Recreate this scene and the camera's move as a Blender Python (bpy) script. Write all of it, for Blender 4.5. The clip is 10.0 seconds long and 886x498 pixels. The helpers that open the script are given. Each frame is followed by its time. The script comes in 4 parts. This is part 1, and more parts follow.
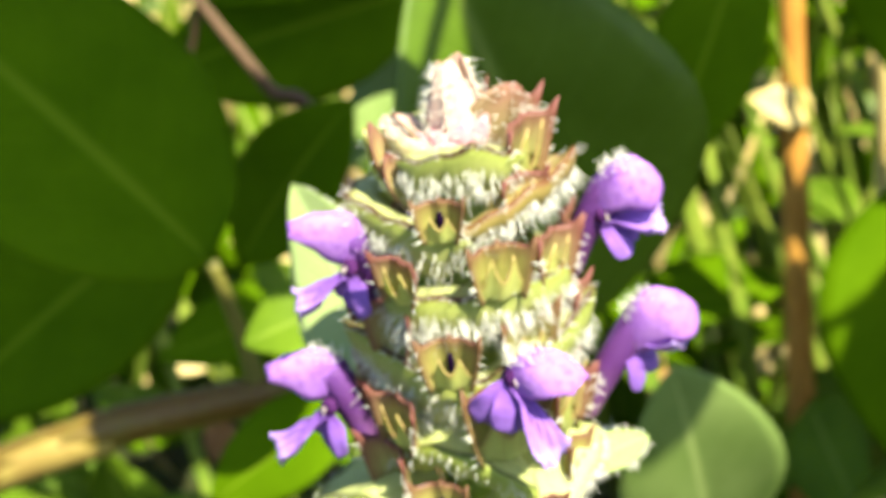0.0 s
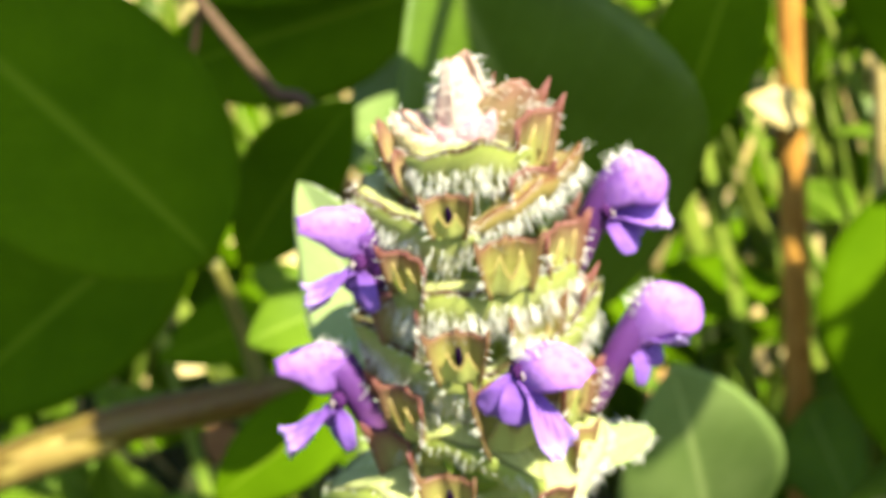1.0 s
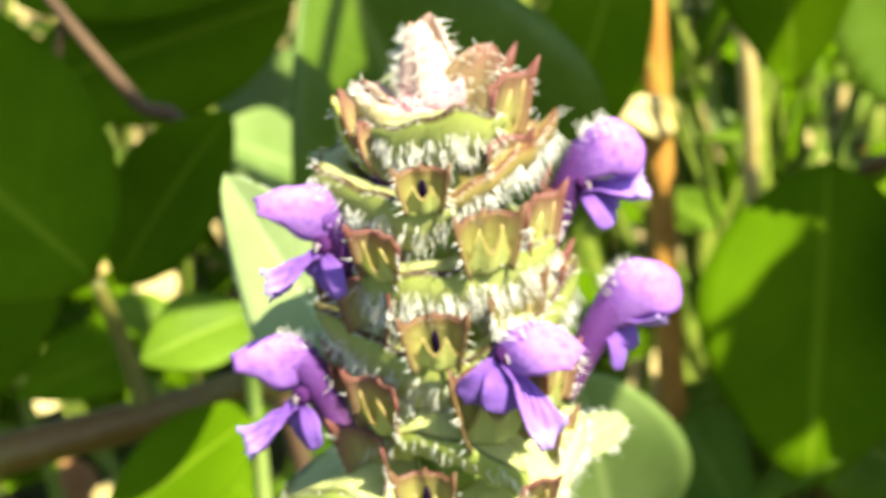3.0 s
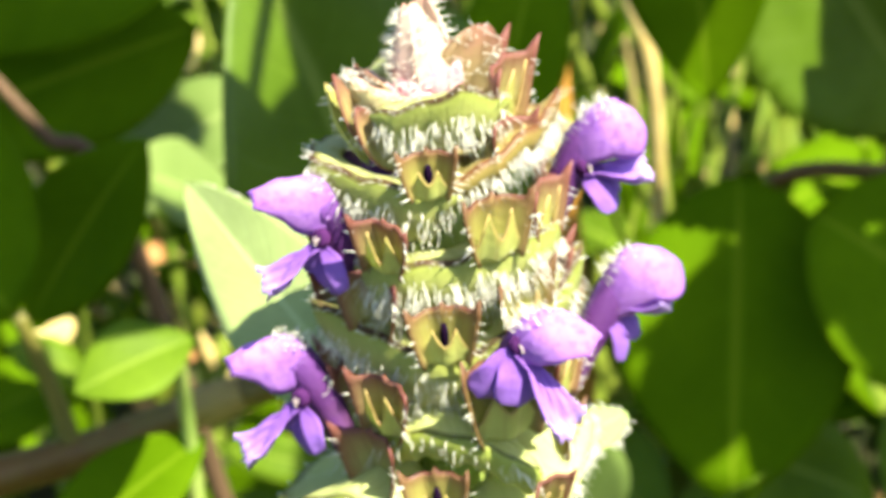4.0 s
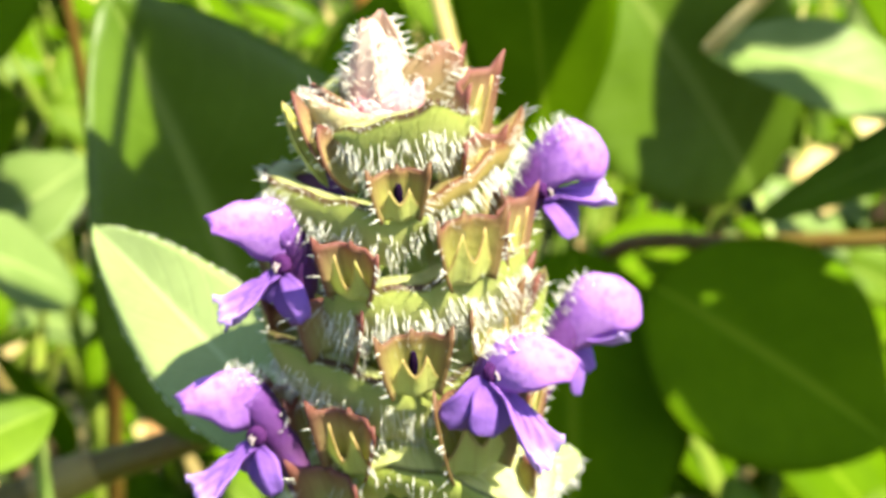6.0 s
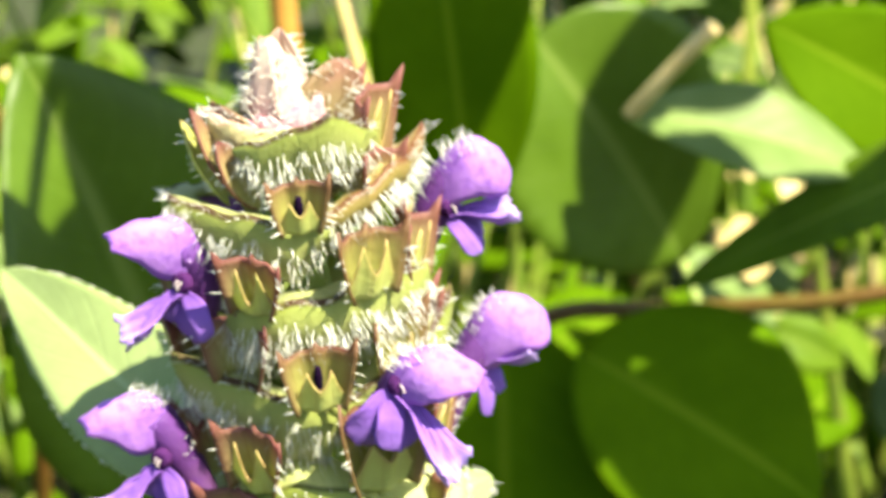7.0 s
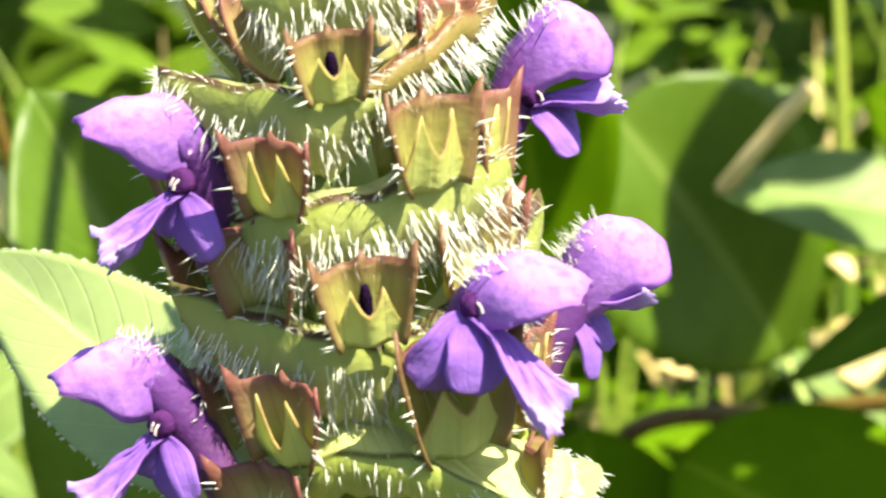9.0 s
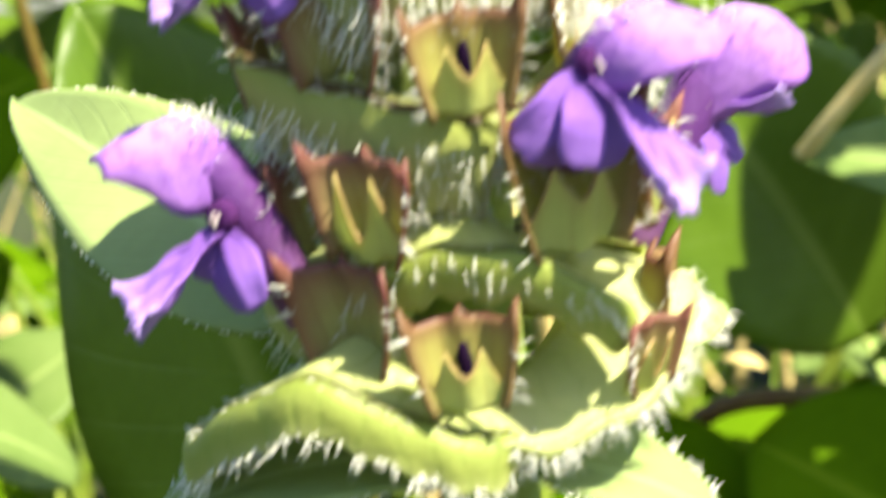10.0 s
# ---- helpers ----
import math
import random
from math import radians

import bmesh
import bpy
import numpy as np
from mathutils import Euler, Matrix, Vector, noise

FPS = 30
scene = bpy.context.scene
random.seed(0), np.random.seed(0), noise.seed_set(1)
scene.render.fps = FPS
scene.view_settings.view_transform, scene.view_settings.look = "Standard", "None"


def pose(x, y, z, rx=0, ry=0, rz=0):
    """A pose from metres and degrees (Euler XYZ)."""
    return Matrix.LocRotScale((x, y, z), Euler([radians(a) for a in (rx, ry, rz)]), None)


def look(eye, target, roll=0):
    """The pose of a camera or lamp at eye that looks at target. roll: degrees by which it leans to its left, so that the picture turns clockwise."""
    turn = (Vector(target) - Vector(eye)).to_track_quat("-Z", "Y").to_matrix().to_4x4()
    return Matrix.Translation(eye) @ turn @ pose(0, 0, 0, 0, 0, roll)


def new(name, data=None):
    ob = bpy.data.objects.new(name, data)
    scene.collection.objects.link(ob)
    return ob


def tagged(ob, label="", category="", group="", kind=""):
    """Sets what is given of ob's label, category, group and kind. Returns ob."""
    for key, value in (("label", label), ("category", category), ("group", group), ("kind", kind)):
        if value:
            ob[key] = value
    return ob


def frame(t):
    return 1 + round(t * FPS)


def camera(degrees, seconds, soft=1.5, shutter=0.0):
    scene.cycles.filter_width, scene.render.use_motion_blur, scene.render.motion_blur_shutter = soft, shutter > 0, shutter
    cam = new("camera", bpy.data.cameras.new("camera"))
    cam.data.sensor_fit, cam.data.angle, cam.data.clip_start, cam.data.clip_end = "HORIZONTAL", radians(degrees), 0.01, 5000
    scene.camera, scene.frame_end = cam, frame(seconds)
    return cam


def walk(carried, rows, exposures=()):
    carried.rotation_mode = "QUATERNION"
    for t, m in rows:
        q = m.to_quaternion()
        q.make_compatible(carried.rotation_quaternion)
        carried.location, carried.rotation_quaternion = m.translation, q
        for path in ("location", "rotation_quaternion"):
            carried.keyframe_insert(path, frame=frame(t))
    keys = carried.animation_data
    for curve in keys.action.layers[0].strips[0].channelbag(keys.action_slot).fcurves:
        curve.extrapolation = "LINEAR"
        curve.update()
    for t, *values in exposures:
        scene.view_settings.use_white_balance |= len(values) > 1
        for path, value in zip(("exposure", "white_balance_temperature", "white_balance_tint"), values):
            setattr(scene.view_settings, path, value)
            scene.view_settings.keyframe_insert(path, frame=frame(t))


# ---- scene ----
CM = 0.01   # all places below are in centimetres

# ---- camera ----
cam = camera(21.2, 10.0, soft=2.2, shutter=0.6)
cam.data.dof.use_dof = True
cam.data.dof.focus_distance = 11.35 * CM
cam.data.dof.aperture_fstop = 110
PATH = [
    (0, (2.5489, -15.6926, 24.2772), (0.1642, -1.7618, 19.2526), -3.70),
    (0.5, (2.5289, -15.7650, 24.2826), (0.1943, -1.8126, 19.2946), -3.55),
    (1, (2.4820, -15.8891, 24.2826), (0.1329, -1.9445, 19.2797), -3.66),
    (1.5, (2.2265, -16.0315, 24.3129), (-0.0755, -2.0729, 19.3270), -3.79),
    (2, (1.8281, -15.4405, 23.8210), (-0.2705, -1.4528, 18.8268), -4.10),
    (2.5, (1.3827, -15.1079, 23.6092), (-0.2020, -1.0240, 18.6968), -3.91),
    (3, (1.2507, -15.0698, 23.5724), (0.1072, -0.9143, 18.7438), -3.93),
    (3.2, (1.1911, -15.0882, 23.5240), (0.2202, -0.9106, 18.7224), -4.50),
    (4.5, (-0.2680, -14.3409, 22.8788), (-0.0009, -0.0236, 18.4131), -4.22),
    (5, (-0.3861, -14.2601, 22.8289), (0.3152, 0.0617, 18.4252), -4.03),
    (5.2, (-0.4790, -14.0483, 22.7704), (0.3745, 0.2661, 18.3693), -4.16),
    (6.3, (-1.2100, -14.0692, 22.4848), (0.3563, 0.3326, 18.5944), -4.15),
    (6.5, (-1.2700, -14.2807, 22.4817), (0.4154, 0.1401, 18.7135), -4.57),
    (7, (-0.8623, -14.1694, 21.9709), (0.9601, 0.3107, 18.5061), -4.76),
    (7.5, (-0.7784, -13.4258, 21.3053), (1.0820, 1.0987, 18.0530), -4.82),
    (8, (-0.9946, -12.5587, 20.4931), (0.8724, 1.9638, 17.2356), -4.68),
    (8.5, (-0.7868, -11.5833, 20.1542), (1.0554, 3.0401, 17.3680), -5.32),
    (9, (-0.6743, -10.9667, 19.7740), (0.8602, 3.7938, 17.5893), -7.08),
    (9.5, (-0.6640, -10.5551, 19.3196), (0.6812, 4.2581, 17.3805), -7.13),
    (10, (-0.8959, -9.5275, 18.4954), (0.3843, 5.3048, 16.6605), -7.21),
]
walk(cam, [(t, look(Vector(e) * CM, Vector(a) * CM, r)) for t, e, a, r in PATH], [(0, 1.95, 6550, 9), (3, 2.01, 6550, 9), (5, 2.09, 6550, 9), (7, 2.02, 6550, 9), (8.5, 2.03, 6550, 9), (10, 1.98, 6550, 9)])

# ---- sky and sun ----
SUN_DIR = Vector((0.43, -0.45, 0.785)).normalized()
world = bpy.data.worlds.new("sky")
scene.world = world
world.use_nodes = True
wn = world.node_tree.nodes
sky = wn.new("ShaderNodeTexSky")
sky.sky_type = "NISHITA"
sky.sun_disc = False
sky.sun_elevation = math.asin(SUN_DIR.z)
sky.sun_rotation = math.atan2(SUN_DIR.x, SUN_DIR.y)
wn["Background"].inputs["Strength"].default_value = 0.075
world.node_tree.links.new(sky.outputs[0], wn["Background"].inputs["Color"])
sun = new("sun", bpy.data.lights.new("sun", "SUN"))
sun.data.energy = 5.0
sun.data.angle = radians(0.53)
sun.data.color = (1.0, 0.92, 0.70)
sun.matrix_world = look(SUN_DIR * 5, (0, 0, 0))


# ---- materials ----
def mat_base(name, rough=0.5, trans=0.0, spec=0.4):
    """A Principled surface, mixed with light passing through it. Returns material, nodes, link, colour sockets."""
    m = bpy.data.materials.new(name)
    m.use_nodes = True
    n, l = m.node_tree.nodes, m.node_tree.links.new
    p = n["Principled BSDF"]
    p.inputs["Roughness"].default_value = rough
    p.inputs["Specular IOR Level"].default_value = spec
    socks = [p.inputs["Base Color"]]
    if trans:
        tr = n.new("ShaderNodeBsdfTranslucent")
        mix = n.new("ShaderNodeMixShader")
        mix.inputs[0].default_value = trans
        l(p.outputs[0], mix.inputs[1])
        l(tr.outputs[0], mix.inputs[2])
        l(mix.outputs[0], n["Material Output"].inputs[0])
        socks.append(tr.inputs["Color"])
    return m, n, l, p, socks


def ramp(n, stops):
    r = n.new("ShaderNodeValToRGB")
    while len(r.color_ramp.elements) < len(stops):
        r.color_ramp.elements.new(0.5)
    for e, (pos, col) in zip(r.color_ramp.elements, stops):
        e.position, e.color = pos, (*col, 1)
    return r


def mixcol(n, l, fac, a, b, mode="MIX"):
    m = n.new("ShaderNodeMix")
    m.data_type, m.blend_type = "RGBA", mode
    for sock, v in ((m.inputs[0], fac), (m.inputs[6], a), (m.inputs[7], b)):
        if isinstance(v, (int, float)):
            sock.default_value = v
        elif isinstance(v, tuple):
            sock.default_value = (*v, 1)
        else:
            l(v, sock)
    return m.outputs[2]


def calc(n, l, op, a, b=0.0, clamp=False):
    m = n.new("ShaderNodeMath")
    m.operation, m.use_clamp = op, clamp
    for sock, v in ((m.inputs[0], a), (m.inputs[1], b)):
        if isinstance(v, (int, float)):
            sock.default_value = v
        else:
            l(v, sock)
    return m.outputs[0]


def noise_tex(n, l, scale, detail=4, coord=None):
    t = n.new("ShaderNodeTexNoise")
    t.inputs["Scale"].default_value, t.inputs["Detail"].default_value = scale, detail
    if coord is not None:
        l(coord, t.inputs["Vector"])
    return t.outputs["Fac"]


def bump(n, l, p, height, strength, dist):
    b = n.new("ShaderNodeBump")
    b.inputs["Strength"].default_value, b.inputs["Distance"].default_value = strength, dist
    l(height, b.inputs["Height"])
    l(b.outputs[0], p.inputs["Normal"])


def leaf_material(name, dark, light, vein, trans=0.3, rough=0.5, veins=9.0, spec=0.09):
    """A leaf blade: u runs across, v along; pale midrib and side veins, blotches, fine grain."""
    m, n, l, p, socks = mat_base(name, rough, trans, spec)
    tc = n.new("ShaderNodeTexCoord")
    sep = n.new("ShaderNodeSeparateXYZ")
    l(tc.outputs["UV"], sep.inputs[0])
    obj = tc.outputs["Object"]
    side = calc(n, l, "ABSOLUTE", calc(n, l, "SUBTRACT", sep.outputs[0], 0.5))
    rib = calc(n, l, "LESS_THAN", side, 0.012)
    rib_soft = calc(n, l, "SUBTRACT", 1.0, calc(n, l, "MULTIPLY", side, 26.0), True)
    wave = calc(n, l, "SINE", calc(n, l, "MULTIPLY", calc(n, l, "SUBTRACT", sep.outputs[1], calc(n, l, "MULTIPLY", side, 0.55)), veins * 6.283))
    sidev = calc(n, l, "MULTIPLY", calc(n, l, "SUBTRACT", wave, 0.93, True), 9.0, True)
    blot = noise_tex(n, l, 90, 3, obj)
    grain = noise_tex(n, l, 900, 4, obj)
    tone = mixcol(n, l, calc(n, l, "MULTIPLY", calc(n, l, "SUBTRACT", blot, 0.3, True), 2.2, True), dark, light)
    tone = mixcol(n, l, calc(n, l, "MULTIPLY", grain, 0.35), tone, tuple(c * 0.55 for c in dark))
    tone = mixcol(n, l, calc(n, l, "MULTIPLY", sidev, 0.13), tone, vein)
    tone = mixcol(n, l, calc(n, l, "MULTIPLY", rib_soft, 0.8), tone, vein)
    for s in socks:
        l(tone, s)
    h = calc(n, l, "ADD", calc(n, l, "MULTIPLY", grain, 0.4), calc(n, l, "MULTIPLY", calc(n, l, "ADD", sidev, rib), -1.0))
    bump(n, l, p, h, 0.3, 0.0003)
    return m


def ramp_material(name, stops, axis=1, trans=0.3, rough=0.5, blotch=(0.2, 0.1, 0.03), amount=0.4, edge=None, scale=350, ribs=0.0, rib_col=(0.2, 0.1, 0.04), wob_amount=0.16):
    """Colour runs along the piece (v) or across it, with blotches and, if given, a coloured edge along both sides."""
    m, n, l, p, socks = mat_base(name, rough, trans, 0.35)
    tc = n.new("ShaderNodeTexCoord")
    sep = n.new("ShaderNodeSeparateXYZ")
    l(tc.outputs["UV"], sep.inputs[0])
    wob = noise_tex(n, l, scale, 3, tc.outputs["Object"])
    v = calc(n, l, "ADD", sep.outputs[axis], calc(n, l, "MULTIPLY", calc(n, l, "SUBTRACT", wob, 0.5), wob_amount))
    r = ramp(n, stops)
    l(v, r.inputs[0])
    big = noise_tex(n, l, scale * 1.7, 4, tc.outputs["Object"])
    col = mixcol(n, l, calc(n, l, "MULTIPLY", calc(n, l, "SUBTRACT", big, 0.48, True), amount * 6, True), r.outputs[0], blotch)
    if edge:
        side = calc(n, l, "ABSOLUTE", calc(n, l, "SUBTRACT", sep.outputs[0], 0.5))
        col = mixcol(n, l, calc(n, l, "MULTIPLY", calc(n, l, "SUBTRACT", side, 0.36, True), 6.0, True), col, edge)
    fine = noise_tex(n, l, 2500, 3, tc.outputs["Object"])
    if ribs:
        shake = calc(n, l, "MULTIPLY", calc(n, l, "SUBTRACT", wob, 0.5), 0.10)
        wave = calc(n, l, "SINE", calc(n, l, "MULTIPLY", calc(n, l, "ADD", sep.outputs[0], shake), ribs * 6.283))
        line = calc(n, l, "MULTIPLY", calc(n, l, "SUBTRACT", wave, 0.72, True), 3.0, True)
        col = mixcol(n, l, calc(n, l, "MULTIPLY", line, 0.30), col, rib_col)
        fine = calc(n, l, "SUBTRACT", fine, calc(n, l, "MULTIPLY", line, 0.35))
    for s in socks:
        l(col, s)
    bump(n, l, p, fine, 0.35, 0.0002)
    return m


def plain_material(name, a, b, scale, trans=0.0, rough=0.6, spec=0.3, relief=0.3):
    m, n, l, p, socks = mat_base(name, rough, trans, spec)
    tc = n.new("ShaderNodeTexCoord")
    f = noise_tex(n, l, scale, 5, tc.outputs["Object"])
    g = noise_tex(n, l, scale * 9, 3, tc.outputs["Object"])
    r = ramp(n, [(0.35, a), (0.65, b)])
    l(calc(n, l, "ADD", calc(n, l, "MULTIPLY", f, 0.7), calc(n, l, "MULTIPLY", g, 0.3)), r.inputs[0])
    for s in socks:
        l(r.outputs[0], s)
    bump(n, l, p, g, relief, 0.0004)
    return m


M_LEAF_PALE = leaf_material("pale_leaf", (0.26, 0.345, 0.125), (0.33, 0.415, 0.17), (0.43, 0.53, 0.25), 0.28, 0.55)
M_LEAF = leaf_material("green_leaf", (0.075, 0.14, 0.006), (0.13, 0.22, 0.012), (0.20, 0.28, 0.04), 0.30)
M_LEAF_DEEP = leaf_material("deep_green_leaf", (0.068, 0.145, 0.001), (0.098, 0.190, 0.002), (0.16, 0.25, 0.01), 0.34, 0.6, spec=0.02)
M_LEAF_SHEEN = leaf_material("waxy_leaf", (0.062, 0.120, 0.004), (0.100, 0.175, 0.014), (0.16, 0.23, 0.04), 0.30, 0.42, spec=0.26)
# sunlight and sheen are put into this paler grey-green; shaded leaves use M_LEAF_DEEP
M_LEAF_SUNLIT = leaf_material("sunlit_leaf", (0.12, 0.19, 0.045), (0.20, 0.28, 0.085), (0.28, 0.36, 0.12), 0.30, 0.38)
M_BRACT = ramp_material("green_bract", [(0.0, (0.52, 0.56, 0.24)), (0.33, (0.56, 0.60, 0.28)), (0.375, (0.30, 0.28, 0.10)), (0.388, (0.09, 0.045, 0.03)), (0.43, (0.10, 0.06, 0.03)), (0.46, (0.37, 0.43, 0.10)), (0.66, (0.48, 0.52, 0.18)), (1.0, (0.57, 0.58, 0.30))], 1, 0.50, 0.42, (0.30, 0.36, 0.09), 0.14, None, 350, 13.0, (0.32, 0.38, 0.10), 0.03)
M_BRACT_OCHRE = ramp_material("ochre_bract", [(0.0, (0.52, 0.50, 0.22)), (0.36, (0.46, 0.36, 0.14)), (0.388, (0.14, 0.06, 0.03)), (0.43, (0.16, 0.07, 0.03)), (0.50, (0.26, 0.20, 0.06)), (0.75, (0.30, 0.26, 0.08)), (1.0, (0.42, 0.38, 0.18))], 1, 0.40, 0.42, (0.30, 0.20, 0.07), 0.25, None, 350, 9.0, (0.26, 0.16, 0.06), 0.05)
M_BRACT_PINK = ramp_material("pale_bract", [(0.0, (0.62, 0.50, 0.38)), (0.36, (0.66, 0.48, 0.42)), (0.40, (0.50, 0.26, 0.22)), (0.47, (0.50, 0.46, 0.22)), (1.0, (0.52, 0.48, 0.26))], 1, 0.40, 0.42, (0.55, 0.40, 0.28), 0.25, None, 350, 24.0, (0.46, 0.36, 0.18), 0.05)
M_COLLAR = ramp_material("yellow_green_bract", [(0.0, (0.60, 0.64, 0.28)), (0.36, (0.60, 0.65, 0.28)), (0.395, (0.14, 0.15, 0.04)), (0.42, (0.15, 0.17, 0.04)), (0.45, (0.33, 0.40, 0.08)), (0.80, (0.43, 0.49, 0.13)), (1.0, (0.52, 0.56, 0.22))], 1, 0.52, 0.42, (0.30, 0.40, 0.08), 0.10, None, 350, 22.0, (0.30, 0.40, 0.08), 0.03)
# M_COLLAR without its dark rim, outer face paler to carry strong sun
M_DISH_SUNLIT = ramp_material("sunlit_dish_bract", [(0.0, (0.62, 0.65, 0.30)), (0.37, (0.64, 0.67, 0.33)), (0.41, (0.46, 0.50, 0.18)), (0.45, (0.54, 0.58, 0.24)), (1.0, (0.60, 0.63, 0.32))], 1, 0.52, 0.42, (0.46, 0.52, 0.18), 0.15, None, 350, 22.0, (0.44, 0.52, 0.18), 0.03)
M_BRACT_TOP = ramp_material("brownish_bract", [(0.0, (0.40, 0.34, 0.16)), (0.55, (0.27, 0.20, 0.10)), (1.0, (0.20, 0.085, 0.06))], 1, 0.30, 0.45, (0.30, 0.14, 0.12), 0.3)
M_BUD = ramp_material("pink_bud", [(0.0, (0.55, 0.18, 0.25)), (0.3, (0.62, 0.42, 0.38)), (0.8, (0.66, 0.54, 0.45)), (1.0, (0.50, 0.28, 0.22))], 1, 0.35, 0.45, (0.60, 0.50, 0.42), 0.4)
M_BUD_PINK = plain_material("pink_petal_bud", (0.58, 0.20, 0.30), (0.74, 0.52, 0.54), 700, 0.3, 0.45)
M_CALYX = ramp_material("calyx", [(0.0, (0.52, 0.55, 0.17)), (0.35, (0.48, 0.48, 0.14)), (0.75, (0.40, 0.36, 0.11)), (0.93, (0.31, 0.20, 0.09)), (1.0, (0.16, 0.06, 0.05))], 1, 0.50, 0.45, (0.32, 0.21, 0.08), 0.20, (0.21, 0.11, 0.06), 350, 6.0, (0.32, 0.18, 0.07))
M_CALYX_RED = ramp_material("reddish_calyx", [(0.0, (0.42, 0.42, 0.12)), (0.35, (0.44, 0.43, 0.16)), (0.7, (0.40, 0.31, 0.14)), (1.0, (0.24, 0.09, 0.08))], 1, 0.48, 0.45, (0.24, 0.10, 0.06), 0.2, (0.22, 0.075, 0.065), 350, 6.0, (0.22, 0.09, 0.06))
M_CALYX_LIP = ramp_material("calyx_lip", [(0.0, (0.58, 0.64, 0.22)), (0.6, (0.56, 0.60, 0.18)), (0.93, (0.52, 0.50, 0.15)), (1.0, (0.46, 0.32, 0.14))], 1, 0.42, 0.45, (0.40, 0.38, 0.10), 0.15, None, 350, 4.0, (0.40, 0.34, 0.10))
M_PETAL = ramp_material("violet_petal", [(0.0, (0.17, 0.065, 0.36)), (0.28, (0.31, 0.13, 0.54)), (0.6, (0.45, 0.23, 0.66)), (1.0, (0.38, 0.17, 0.60))], 1, 0.34, 0.8, (0.25, 0.09, 0.50), 0.55, (0.36, 0.15, 0.58), 900)
M_PETAL_LOW = ramp_material("violet_lip", [(0.0, (0.15, 0.05, 0.32)), (0.4, (0.22, 0.095, 0.46)), (1.0, (0.28, 0.145, 0.56))], 1, 0.32, 0.75, (0.20, 0.09, 0.46), 0.3, None, 500, 6.0, (0.24, 0.10, 0.50))
M_PETAL_MID = ramp_material("pale_violet_lip", [(0.0, (0.15, 0.05, 0.32)), (0.5, (0.26, 0.12, 0.50)), (0.85, (0.32, 0.18, 0.58)), (1.0, (0.46, 0.33, 0.70))], 1, 0.30, 0.7, (0.24, 0.12, 0.50), 0.25, None, 600, 6.0, (0.26, 0.12, 0.52))
M_TUBE = ramp_material("corolla_tube", [(0.0, (0.16, 0.07, 0.16)), (0.4, (0.09, 0.025, 0.14)), (1.0, (0.18, 0.07, 0.34))], 1, 0.25, 0.42, (0.12, 0.035, 0.22), 0.3, None, 500)
M_HAIR = plain_material("white_hair", (0.80, 0.80, 0.72), (0.88, 0.88, 0.82), 300, 0.35, 0.35, 0.5)
M_STAMEN = plain_material("stamen", (0.36, 0.28, 0.34), (0.50, 0.42, 0.40), 500, 0.2, 0.5)
M_THROAT_SHADE = plain_material("throat", (0.035, 0.010, 0.055), (0.07, 0.02, 0.10), 600, 0.0, 0.9, 0.0)
M_MOUTH_DARK = plain_material("mouth_dark", (0.008, 0.004, 0.015), (0.012, 0.005, 0.018), 600, 0.0, 0.9, 0.0)
M_STEM = plain_material("green_stem", (0.20, 0.30, 0.06), (0.30, 0.38, 0.10), 120, 0.1, 0.5)
M_STALK = plain_material("reddish_stalk", (0.085, 0.034, 0.006), (0.105, 0.085, 0.012), 60, 0.0, 0.45)
M_OLIVE = plain_material("olive_stalk", (0.10, 0.10, 0.018), (0.15, 0.14, 0.03), 80, 0.05, 0.5)
M_NODE = plain_material("pale_node", (0.20, 0.13, 0.035), (0.25, 0.20, 0.05), 80, 0.0, 0.45)
M_TWIG = plain_material("dry_twig", (0.06, 0.036, 0.018), (0.11, 0.065, 0.035), 80, 0.0, 0.7)
M_POST = plain_material("dead_stem", (0.28, 0.115, 0.014), (0.42, 0.22, 0.04), 90, 0.0, 0.7)
M_STRAW = plain_material("dry_straw", (0.44, 0.33, 0.10), (0.66, 0.55, 0.26), 90, 0.15, 0.6)
M_GRASS = plain_material("grass_blade", (0.12, 0.22, 0.02), (0.30, 0.36, 0.05), 50, 0.35, 0.5)
M_SOIL = plain_material("soil", (0.022, 0.018, 0.008), (0.035, 0.055, 0.012), 60, 0.0, 0.9, 0.2, 0.8)
M_BROWN = plain_material("withered_leaf", (0.30, 0.13, 0.04), (0.46, 0.27, 0.11), 70, 0.15, 0.7)


# ---- mesh helpers ----
def part(name, geo, material, parent=None, label="", smooth=True):
    """Links one mesh, given as (verts in cm, faces, uvs per vertex or None), under its thing or part."""
    verts, faces, uvs = geo
    me = bpy.data.meshes.new(name)
    me.from_pydata([tuple(c * CM for c in v) for v in verts], [], faces)
    if uvs is not None:
        layer = me.uv_layers.new(name="UVMap")
        idx = np.empty(len(me.loops), dtype=np.int32)
        me.loops.foreach_get("vertex_index", idx)
        layer.data.foreach_set("uv", np.asarray(uvs, dtype=np.float32)[idx].ravel())
    me.materials.append(material)
    if smooth:
        me.polygons.foreach_set("use_smooth", [True] * len(me.polygons))
    me.update()
    ob = new(name, me)
    if parent is not None:
        ob.parent = parent
    if label:
        tagged(ob, label)
    return ob


